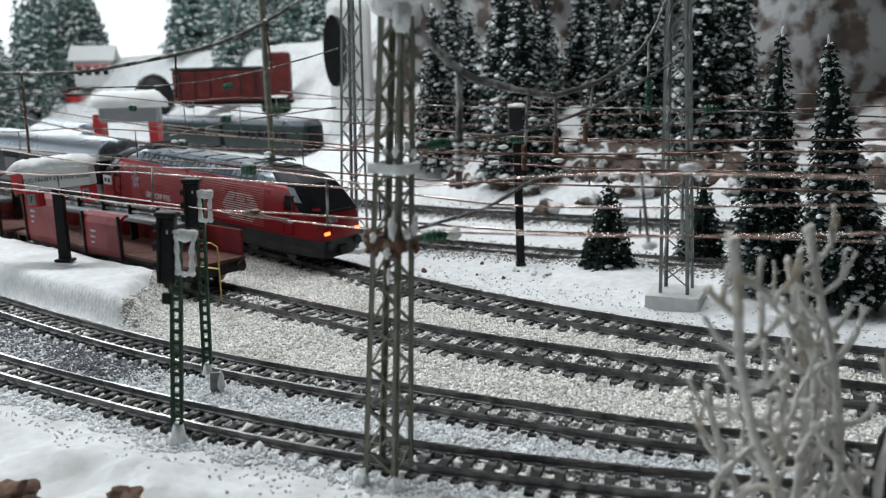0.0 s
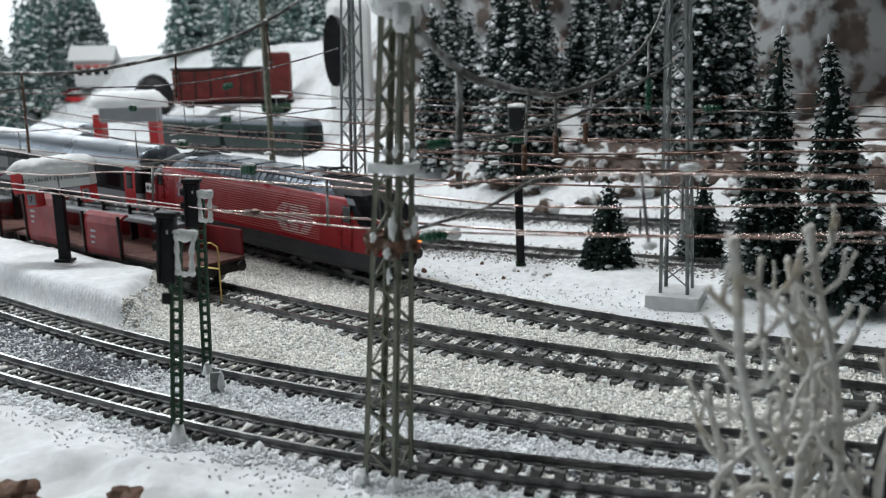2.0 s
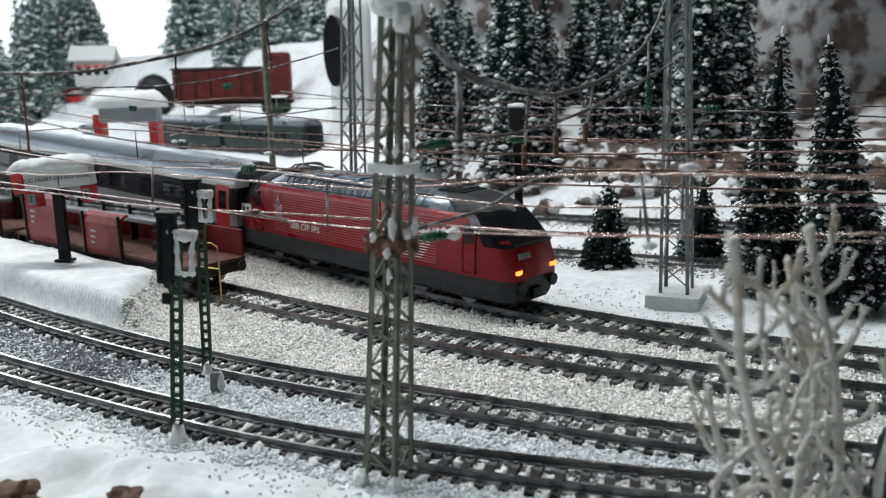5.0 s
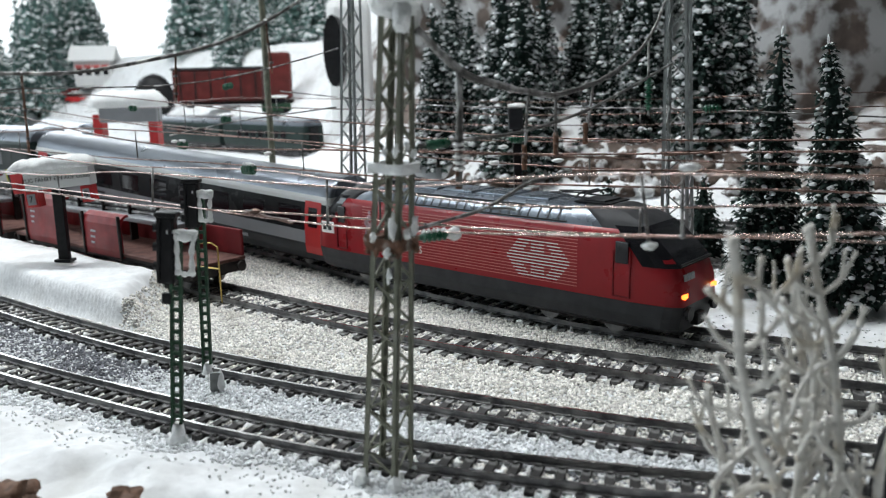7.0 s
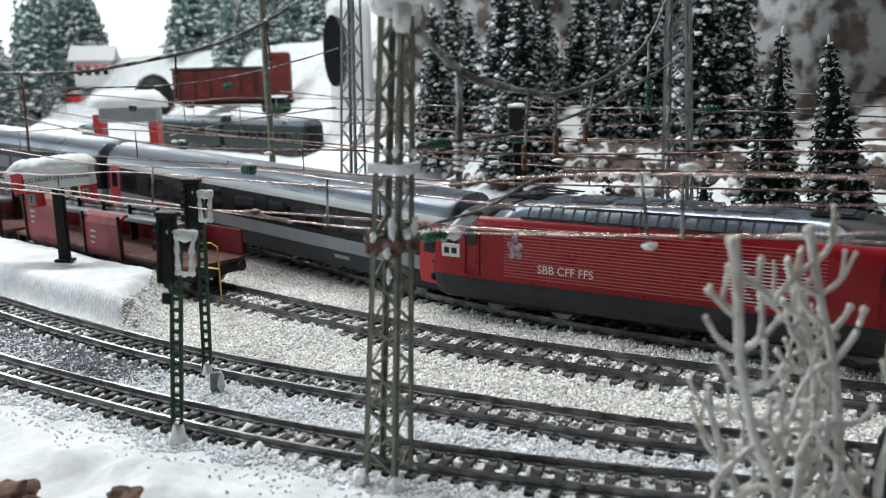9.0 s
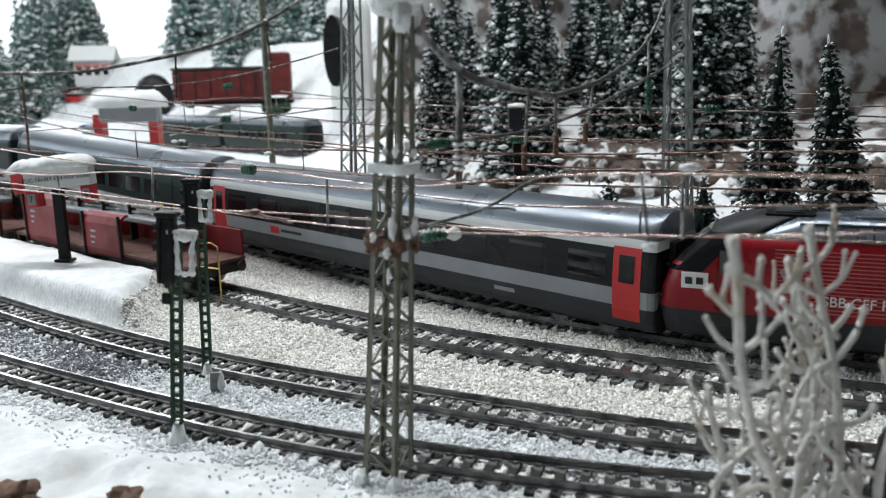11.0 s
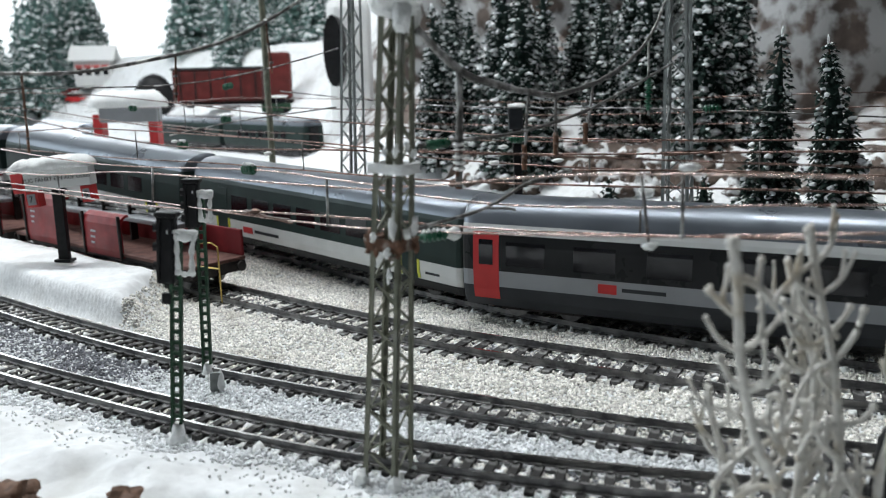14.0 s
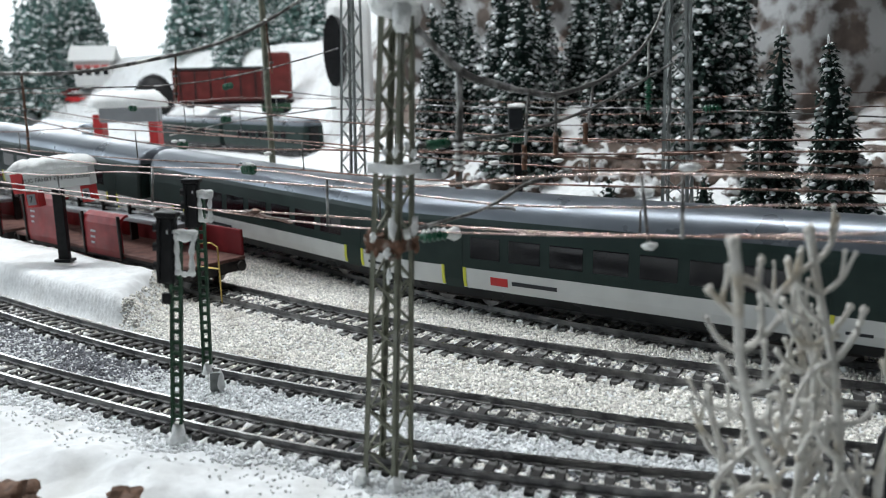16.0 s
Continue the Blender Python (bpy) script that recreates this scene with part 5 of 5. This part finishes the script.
make_frost_tree("frosted_tree", 0.0705, 0.142, 0.0, 0.083, 5, ((-0.005, -0.10, 0.82, 0.00098), (-0.001, -0.05, 1.02, 0.00108), (0.003, -0.01, 0.90, 0.00102), (0.0005, -0.03, 0.70, 0.00100), (0.006, 0.0, 0.84, 0.00092), (-0.0075, -0.06, 0.55, 0.00085)), "white-frosted bare tree with knobbly branches", FROST)
make_frost_tree("frosted_tree", 0.0830, 0.150, 0.0, 0.066, 21, ((0.0, 0.16, 0.95, 0.00085), (0.004, 0.30, 0.75, 0.00075)), "thin bare tree greyed for shade, with drooping twigs", BRANCHSHADE)


# ---- small things near the front edge ----
def front_edge():
    for k, (x, y, r) in enumerate(((-0.108, 0.1760, 0.010), (-0.099, 0.1690, 0.008), (-0.0765, 0.1720, 0.0075), (-0.066, 0.166, 0.006))):
        bm = blob(bmesh.new(), (x, y, 0.0005), (r, r * 0.7, r * 0.62), k, 4, rough=0.9)
        for v in bm.verts:
            v.co += Vector((noise.noise(v.co * 300), noise.noise(v.co * 300 + Vector((7, 0, 0))), noise.noise(v.co * 300 + Vector((0, 7, 0))))) * 0.0018
        tagged(part("cork_rock", bm, CORK, None, "", True), "rough brown cork rock at the board edge", "rock", "cork rocks at the edge")
    bm = blob(bmesh.new(), (0.0915, 0.150, 0.012), (0.0055, 0.006, 0.016), 3, 3, rough=0.3)
    tagged(part("dark_stump", bm, BLACK, None, "", True), "dark rounded stump beside the frosted tree", "stump")
    # scraps lying in the snow
    rnd = random.Random(9)
    for k in range(16):
        x, y = rnd.uniform(-0.02, 0.06), rnd.uniform(0.385, 0.42)
        bm = blob(bmesh.new(), (x, y, ground_z(x, y) + 0.0004), rnd.uniform(0.0007, 0.0018), k, 1, rough=0.9)
        tagged(part("dirt_crumb", bm, SNOWCAP if k % 3 else CORK), "small crumb lying on the snow", "crumb", "crumbs on the snow")


front_edge()


# ---- the yard at the back ----
def yard():
    src = TRAIN[1][0]
    for L, x, label in ((LINE_BACK_A, -0.47, "parked grey model coach in the yard"), (LINE_BACK_B, -0.56, "parked grey-roofed model coach in the yard")):
        s = float(np.interp(x, L["p"][:, 0], L["s"]))
        c = copy_thing(src, rail_pose(L, s, 0.08))
        tagged(c, label, "railway coach", "parked coaches")
    src = None
    for x in (-0.235, -0.385):
        s = float(np.interp(x, LINE_BACK_C["p"][:, 0], LINE_BACK_C["s"]))
        m = rail_pose(LINE_BACK_C, s, 0.07)
        if src:
            copy_thing(src, m)
        else:
            src = make_green_coach(199, True)
            src.matrix_world = m
    make_track(LINE_BACK_C, -0.62, 0.0, 0.0165, 0.0085, 0.0285, 0.0024, "far yard track in the snow")
    # red snow-plough wagon on the terrace
    z = ground_z(-0.337, 1.35)
    t = thing("work_wagon", pose(-0.337, 1.35, z, 0, 0, 4), "brown-red high-sided work wagon on the snow terrace", "freight wagon")
    part("body", boxed(-0.092, 0.050, -0.016, 0.016, 0.010, 0.060, 0.002), REDBROWN, t, "brown-red wagon body")
    part("roof", boxed(-0.094, 0.052, -0.017, 0.017, 0.0602, 0.0645, 0.0015), SKIRT, t, "grey wagon roof")
    part("cab", boxed(0.0600, 0.096, -0.017, 0.017, 0.010, 0.086, 0.006), REDBROWN, t, "taller red cab")
    part("underframe", boxed(-0.082, 0.098, -0.012, 0.012, 0.004, 0.0098, 0.001), WAGONDARK, t)
    for x in np.linspace(-0.080, 0.040, 6):
        part("rib", boxed(x - 0.001, x + 0.001, -0.0172, -0.0158, 0.011, 0.059), WAGONDARK, t)
    for x in (-0.07, -0.04, 0.05, 0.08):
        for sy in (-1, 1):
            part("wheel", tube(bmesh.new(), [(x, sy * 0.0075, 0.0055), (x, sy * 0.0095, 0.0055)], 0.0055, 14), RAIL, t)
    t = thing("tunnel_hood", pose(-0.517, 1.50, ground_z(-0.517, 1.50)), "dark domed shed by the work wagon", "shed")
    part("shell", blob(bmesh.new(), (0, 0, 0.034), (0.036, 0.03, 0.044), 6, 3, rough=0.1), BLACK, t, "black rounded shell", True)
    # road vehicles and clutter by the yard, small and blurred
    for x, y, m, lb in ((-0.86, 1.95, REDP, "small red model van in the yard"), (-0.345, 1.312, COACHGREY, "small grey model lorry in the yard"), (-0.52, 1.22, WAGONDECK, "stack of orange-brown crates in the yard"), (-0.2477, 1.25, SIGGREEN, "small green model lorry in the yard")):
        z = ground_z(x, y)
        t = thing("yard_vehicle" if "crates" not in lb else "crate_stack", pose(x, y, z, 0, 0, 12), lb, "model vehicle" if "crates" not in lb else "crates")
        part("body", boxed(-0.022, 0.022, -0.012, 0.012, 0.003, 0.015, 0.002), m, t)
        part("cab", boxed(-0.014, 0.016, -0.0115, 0.0115, 0.0152, 0.024, 0.003), GLASSDK if "crates" not in lb else m, t)
        part("snow", blob(bmesh.new(), (0.002, 0, 0.025), (0.015, 0.012, 0.003), 2, 2), SNOWCAP, t, "snow on top")
        for sx in (-0.014, 0.014):
            for sy in (-1, 1):
                part("wheel" if "crates" not in lb else "block", tube(bmesh.new(), [(sx, sy * 0.009, 0.004), (sx, sy * 0.0125, 0.004)], 0.0042, 12), BLACK, t)
    # works train on the terrace
    t = thing("works_wagon", pose(-0.97, 2.0, ground_z(-0.97, 2.0), 0, 0, 3), "dark flat wagon with an orange tarpaulin load", "freight wagon")
    part("flat", boxed(-0.11, 0.11, -0.015, 0.015, 0.006, 0.012, 0.001), WAGONDARK, t)
    part("load", boxed(-0.085, 0.03, -0.013, 0.013, 0.0122, 0.026, 0.004), ORANGE, t, "orange tarpaulin load")
    part("crate", boxed(0.042, 0.095, -0.013, 0.013, 0.0122, 0.034, 0.002), WAGONRED, t, "dark red crate")
    for x in (-0.085, -0.055, 0.055, 0.085):
        for sy in (-1, 1):
            part("wheel", tube(bmesh.new(), [(x, sy * 0.0075, 0.0055), (x, sy * 0.0095, 0.0055)], 0.0055, 12), RAIL, t)
    # second platform shelter, red with snow on its roof
    t = thing("platform_shelter", pose(-0.303, 0.80, 0, 0, 0, -6), "red platform shelter with thick snow on the roof", "shelter")
    for x in (-0.030, 0.026):
        part("post", boxed(x - 0.0045, x + 0.0045, -0.006, 0.006, -0.003, 0.072, 0.0008), REDP, t, "red post")
    part("board", boxed(-0.027, 0.031, -0.0068, 0.0068, 0.064, 0.0780, 0.0008), COACHGREY, t, "grey lettering board")
    bm = bmesh.new()
    snow_ridge(bm, -0.037, 0.038, 0.0782, 0.013, 0.016)
    part("snow_roof", bm, SNOWCAP, t, "rounded snow on the roof", True)
    # chalet on the hillside
    z = ground_z(-0.825, 2.0)
    t = thing("chalet", pose(-0.825, 2.0, z - 0.004, 0, 0, 8) @ Matrix.Diagonal((0.85, 0.85, 0.85, 1)), "small model chalet with pinkish awnings and snowy roof", "house")
    part("wall", boxed(-0.050, 0.050, -0.035, 0.035, 0, 0.075, 0.001), CONCRETE, t, "pale rendered walls")
    bm = bmesh.new()
    vs = [bm.verts.new(p) for p in ((-0.062, -0.046, 0.070), (0.062, -0.046, 0.070), (0.062, 0, 0.112), (-0.062, 0, 0.112), (-0.062, 0.046, 0.070), (0.062, 0.046, 0.070))]
    for f in ((0, 1, 2, 3), (3, 2, 5, 4), (0, 3, 4), (1, 5, 2), (0, 4, 5, 1)):
        bm.faces.new([vs[i] for i in f])
    part("roof", bm, SNOWCAP, t, "snow-covered roof")
    for x in (-0.034, -0.011, 0.012, 0.035):
        w = part("window", boxed(x - 0.007, x + 0.007, -0.0365, -0.0345, 0.030, 0.052), GLASSDK, t, "dark window")
        part("awning", boxed(x - 0.009, x + 0.009, -0.044, -0.0368, 0.050, 0.058, 0.001), PALELINE, w, "pinkish awning")
    # tunnel mouth behind the left mast
    t = thing("tunnel_portal", pose(-0.128, 1.02, 0, 0, 0, -5), "dark oval tunnel mouth in a snowy wall", "tunnel portal")
    bm = bmesh.new()
    ring = [(0.0125 * math.cos(a), 0.134 + 0.043 * math.sin(a)) for a in np.linspace(0, 2 * math.pi, 24, endpoint=False)]
    f0 = [bm.verts.new((a, 0, b)) for a, b in ring]
    f1 = [bm.verts.new((a * 0.9, 0.03, b)) for a, b in ring]
    for k in range(24):
        bm.faces.new((f0[k], f0[(k + 1) % 24], f1[(k + 1) % 24], f1[k]))
    bm.faces.new(f1)
    bm.faces.new(f0)
    # solid plug; its black colour stands in for the darkness inside
    part("opening", bm, BLACK, t, "closed black oval, coloured for the dark inside")
    part("wall", boxed(-0.016, 0.040, 0.032, 0.06, -0.03, 0.20, 0.012), SNOWCAP, t, "snowed-over portal wall")


yard()


# ---- rock faces behind the wood ----
def rocks():
    rnd = random.Random(3)
    for k, (x, y, rx, rz) in enumerate(((0.365, 0.74, 0.065, 0.20), (0.50, 0.66, 0.10, 0.22), (0.42, 0.62, 0.05, 0.14), (0.60, 0.95, 0.15, 0.25), (0.33, 1.02, 0.15, 0.20), (0.10, 1.06, 0.14, 0.17), (0.46, 0.52, 0.05, 0.12))):
        bm = bmesh.new()
        bmesh.ops.create_icosphere(bm, subdivisions=4, radius=1)
        z = ground_z(x, y)
        for v in bm.verts:
            n = noise.fractal(v.co * 1.6 + Vector((k * 7, 0, 0)), 1.0, 2.0, 4)
            r = noise.ridged_multi_fractal(Vector((v.co.x * 3, v.co.y * 3, v.co.z * 0.8 + k)), 1.0, 2.0, 3, 1.0, 2.0)
            q = v.co * (1 + 0.28 * n + 0.05 * r)
            v.co = Vector((x + q.x * rx, y + q.y * rx * 0.7, z + q.z * rz))
        tagged(part("rock_face", bm, ROCK, None, "", True), "brown rock face streaked with snow behind the firs", "rock", "rock faces")
    # low broken cliff along the rear line
    L = LINE_BACK_B
    s0, s1 = (float(np.interp(v, L["p"][:, 0], L["s"])) for v in (-0.035, 0.32))
    for part_no in range(6):
        bm = bmesh.new()
        rows = []
        a0, a1 = s0 + (s1 - s0) * part_no / 6, s0 + (s1 - s0) * (part_no + 1) / 6 + 0.006
        for s in np.linspace(a0, a1, 34):
            c = on_line(L, s)
            n = L["n"][min(int(s / 0.002), len(L["n"]) - 1)]
            top = 0.040 + 0.014 * noise.noise(Vector((s * 24, 3.0, 0)))
            row = []
            for k in range(22):
                f = k / 21
                out = 0.056 + 0.030 * f ** 1.5 + 0.010 * noise.fractal(Vector((s * 70, f * 2.2, 1.0)), 1.0, 2.0, 4) + 0.004 * noise.ridged_multi_fractal(Vector((s * 150, f * 1.4, 5.0)), 1.0, 2.0, 3, 1.0, 2.0)
                q = c + n * out
                row.append(bm.verts.new((q[0], q[1], ground_z(*q) * (1 - f) - 0.004 + (top + 0.008) * f)))
            q = c + n * 0.13
            row.append(bm.verts.new((q[0], q[1], ground_z(*q) + 0.004)))
            rows.append(row)
        for p, q in zip(rows, rows[1:]):
            for k in range(22):
                bm.faces.new((p[k], p[k + 1], q[k + 1], q[k]))
        tagged(part("cliff", bm, SLOPEROCK, None, "", True), "low broken brown cliff with snow in its cracks", "rock", "low cliffs behind the rear line")
    for k in range(16):
        x = rnd.uniform(-0.02, 0.26)
        s = float(np.interp(x, L["p"][:, 0], L["s"]))
        q = on_line(L, s) + L["n"][min(int(s / 0.002), len(L["n"]) - 1)] * rnd.uniform(0.030, 0.058)
        r = rnd.uniform(0.004, 0.009)
        bm = bmesh.new()
        bmesh.ops.create_icosphere(bm, subdivisions=3, radius=1)
        g = ground_z(*q)
        for v in bm.verts:
            w = v.co * (1 + 0.55 * noise.fractal(v.co * 1.8 + Vector((k * 5, 0, 0)), 1.0, 2.0, 4))
            v.co = Vector((q[0] + w.x * r * 1.3, q[1] + w.y * r, g + w.z * r * 0.8))
        tagged(part("boulder", bm, SLOPEROCK, None, "", True), "snow-streaked brown boulder on the slope", "boulder", "boulders on the slope")


rocks()


# ---- assumed room round the layout ----
def room():
    def slab(name, x0, x1, y0, y1, z0, z1, m, label):
        tagged(part(name, boxed(x0, x1, y0, y1, z0, z1), m), label, "wall" if "wall" in name else name, kind="structure")
    # walls and ceiling are assumed, unseen; dark paint keeps bounced light down
    slab("floor", -2.9, 2.1, -2.6, 3.3, -1.1, -1.0, PLASTER, "plain room floor under the layout")
    slab("ceiling", -2.9, 2.1, -2.6, 3.3, 1.6, 1.7, PLASTER, "plain dark room ceiling, out of view")
    slab("wall_right", 2.0, 2.1, -2.6, 3.3, -0.996, 1.596, PLASTER, "plain room wall")
    slab("wall_front", -2.796, 1.996, -2.6, -2.5, -0.996, 1.596, PLASTER, "plain room wall behind the viewer")
    # far wall with an assumed wide window over the yard
    slab("wall_back_low", -2.796, 1.996, 3.2, 3.3, -0.996, 0.10, PLASTER, "room wall under the window")
    slab("wall_back_high", -2.796, 1.996, 3.2, 3.3, 1.5, 1.596, PLASTER, "room wall over the window")
    slab("wall_back_right", -0.25, 1.996, 3.2, 3.3, 0.104, 1.496, PLASTER, "room wall beside the window")
    # left wall with an assumed window for the side lamp
    slab("wall_left_low", -2.9, -2.8, -2.6, 3.3, -0.996, 0.30, PLASTER, "room wall under the assumed side window")
    slab("wall_left_high", -2.9, -2.8, -2.6, 3.3, 1.45, 1.596, PLASTER, "room wall over the assumed side window")
    slab("wall_left_front", -2.9, -2.8, -2.6, -0.7, 0.304, 1.446, PLASTER, "room wall beside the assumed side window")
    slab("wall_left_rear", -2.9, -2.8, 1.3, 3.3, 0.304, 1.446, PLASTER, "room wall beside the assumed side window")
    slab("layout_board", -2.4, 1.5, 0.03, 2.55, -0.12, -0.03, WAGONDECK, "wooden board that carries the layout")
    # emissive panel added behind the yard; its glow stands in for daylight
    glow = mat("daylight_panel_glow", (0.9, 0.95, 1.0), 0.9, emit=((0.93, 0.98, 1.0), 1.1))
    slab("window_backdrop", -2.75, -0.30, 3.24, 3.26, 0.104, 1.496, glow, "added glowing panel for daylight behind the yard")
    # housing of the assumed ceiling lamp, out of view
    t = thing("tube_lamp", pose(-0.45, 0.75, 1.53), "long white ceiling tube lamp, assumed out of view", "ceiling lamp")
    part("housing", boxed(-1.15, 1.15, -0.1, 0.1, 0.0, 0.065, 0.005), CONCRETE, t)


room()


# ---- ballast ----
def scatter(name, xy, r, material, label, lift=0.0002):
    n = len(xy)
    z = ground_height(xy) + lift
    rng = np.random.default_rng(len(name) + n)
    base = np.array([(1, 0, 0), (-1, 0, 0), (0, 1, 0), (0, -1, 0), (0, 0, 1), (0, 0, -1)], float)
    tri = np.array([(0, 2, 4), (2, 1, 4), (1, 3, 4), (3, 0, 4), (2, 0, 5), (1, 2, 5), (3, 1, 5), (0, 3, 5)])
    v = base[None] * (r * rng.uniform(0.6, 1.35, (n, 1)))[:, :, None] * rng.uniform(0.65, 1.2, (n, 6, 1)) * rng.uniform(0.7, 1.15, (n, 1, 3))
    ax = rng.normal(size=(n, 4))
    ax /= np.linalg.norm(ax, axis=1)[:, None]
    w, x, y, zz = ax.T
    R = np.stack([1 - 2 * (y * y + zz * zz), 2 * (x * y - zz * w), 2 * (x * zz + y * w), 2 * (x * y + zz * w), 1 - 2 * (x * x + zz * zz), 2 * (y * zz - x * w), 2 * (x * zz - y * w), 2 * (y * zz + x * w), 1 - 2 * (x * x + y * y)], 1).reshape(n, 3, 3)
    v = np.einsum("nij,nkj->nki", R, v) + np.c_[xy, z][:, None, :]
    f = (tri[None] + 6 * np.arange(n)[:, None, None]).reshape(-1, 3)
    me = bpy.data.meshes.new(name)
    me.vertices.add(n * 6)
    me.vertices.foreach_set("co", v.ravel())
    me.loops.add(f.size)
    me.loops.foreach_set("vertex_index", f.ravel().astype(np.int32))
    me.polygons.add(len(f))
    me.polygons.foreach_set("loop_start", np.arange(0, f.size, 3, dtype=np.int32))
    me.update(calc_edges=True)
    smooth(me)
    me.materials.append(material)
    tagged(new(name, me), label, "ballast", kind="stuff")


def lay_ballast():
    rng = np.random.default_rng(7)
    xy = np.stack([rng.uniform(-0.24, 0.22, 378000), rng.uniform(0.11, 0.50, 378000)], 1)
    y0 = np.interp(xy[:, 0], LINE_NARROW_B["p"][:, 0], LINE_NARROW_B["p"][:, 1])
    y1 = np.interp(xy[:, 0], LINE_MAIN["p"][:, 0], LINE_MAIN["p"][:, 1])
    xy = xy[(xy[:, 1] > y0 - 0.045) & (xy[:, 1] < y1 + 0.065)]
    near = np.full(len(xy), 9.0)
    rail = np.full(len(xy), 9.0)
    inner = np.zeros(len(xy), bool)
    fore = np.zeros(len(xy))
    for L, g in ((LINE_NARROW_B, 0.0115), (LINE_NARROW_A, 0.0130), (LINE_SIDING, 0.0165), (LINE_MAIN, 0.0165)):
        d, s = gap_to(L, xy)
        near = np.minimum(near, d)
        rail = np.minimum(rail, np.abs(d - g / 2))
        inner |= d < g / 2
        if L is LINE_NARROW_B:
            fore = s
        if L is LINE_MAIN:
            aft = s
        if L is LINE_NARROW_A:
            mid = s
        if L is LINE_SIDING:
            sid = s
    platform = (mid > 0.013) & (sid < -0.016) & (xy[:, 0] < -0.135)
    edge = np.array([noise.noise(Vector((x * 60, y * 60, 0))) for x, y in xy[:, :2]]) * 0.006
    ok = ~platform & (rail > 0.0013) & (fore > -0.016 + edge) & (aft < 0.0185 + edge)
    field = np.array([noise.noise(Vector((x * 22, y * 22, 4.0))) for x, y in xy]) * 0.7 + np.clip((-0.075 - xy[:, 0]) * 10, -1.5, 0.55)
    dark = (mid < 0.002) & (fore > -0.004) & (rng.random(len(xy)) < np.clip(field + 0.15, 0, 0.85))
    pick = rng.random(len(xy))
    strewn = ~platform & (rail > 0.0013) & (((fore < -0.012) & (pick < 0.10 * np.clip(1 + (fore + 0.012) / 0.022, 0, 1))) | ((aft > 0.016) & (pick < 0.035)))
    scatter("strewn_grit", xy[strewn & ~ok], 0.00055, SNOWGRIT, "fine pale grit strewn over the snow")
    light = ok & ~dark & ~inner
    cold = mid < 0.004
    scatter("pale_ballast", xy[light & ~cold & (pick < 0.85)], 0.00070, BALLAST, "loose cream-white ballast stones between the tracks")
    scatter("frosted_ballast", xy[light & cold & (pick < 0.85)], 0.00070, FROSTSTONE, "frosted bluish-white ballast stones between the narrow tracks")
    scatter("grey_ballast", xy[ok & (dark | (inner & (pick > 0.55))) & (pick < 0.85)], 0.00072, GREYBALLAST, "dark grey ballast stones between the narrow rails")
    scatter("snowy_ballast", xy[ok & inner & (pick < 0.38)], 0.00085, BALLAST, "pale stones lying between the rails", 0.0003)


def rear_ballast():
    rng = np.random.default_rng(17)
    for L, x0, x1 in ((LINE_BACK_A, -0.06, 0.26), (LINE_BACK_B, -0.08, 0.26)):
        s0, s1 = (np.interp(v, L["p"][:, 0], L["s"]) for v in (x0, x1))
        n = 14000
        s = rng.uniform(s0, s1, n)
        o = rng.normal(0, 0.0105, n)
        i = np.minimum((s / 0.002).astype(int), len(L["n"]) - 1)
        xy = np.stack([np.interp(s, L["s"], L["p"][:, 0]), np.interp(s, L["s"], L["p"][:, 1])], 1) + L["n"][i] * o[:, None]
        keep = np.abs(np.abs(o) - 0.00825) > 0.0014
        dull = rng.random(n) < 0.55
        scatter("rear_ballast", xy[keep & dull], 0.00085, REARSTONE, "grey-brown ballast stones along the rear lines")
        scatter("rear_snow_grit", xy[keep & ~dull], 0.00085, SNOWGRIT, "snow-covered stones along the rear lines")


def track_snow():
    """Little heaps of snow left between the sleeper ends."""
    rng = np.random.default_rng(3)
    out = []
    for L, x0, x1, g, pitch in ((LINE_NARROW_B, -0.22, 0.18, 0.0115, 0.0060), (LINE_NARROW_A, -0.26, 0.19, 0.0130, 0.0062), (LINE_SIDING, -0.10, 0.22, 0.0165, 0.0078), (LINE_MAIN, -0.05, 0.24, 0.0165, 0.0078)):
        s0, s1 = (np.interp(v, L["p"][:, 0], L["s"]) for v in (x0, x1))
        for s in np.arange(s0 + pitch / 2, s1, pitch):
            i = min(int(s / 0.002), len(L["n"]) - 1)
            c, n, t = on_line(L, s), L["n"][i], L["t"][i]
            for o, chance in ((-g / 2 - 0.0024, 0.85), (-g / 2 - 0.0036, 0.6), (g / 2 + 0.0024, 0.5), (0.0, 0.35), (g / 4, 0.35), (-g / 4, 0.35)):
                if rng.random() < chance:
                    out.append(c + n * (o + rng.uniform(-0.0006, 0.0006)) + t * rng.uniform(-0.0008, 0.0008))
    scatter("track_snow", np.array(out), 0.0015, SNOWCAP, "small heaps of snow between the sleepers", 0.0004)


lay_ballast()
track_snow()
rear_ballast()


motions()
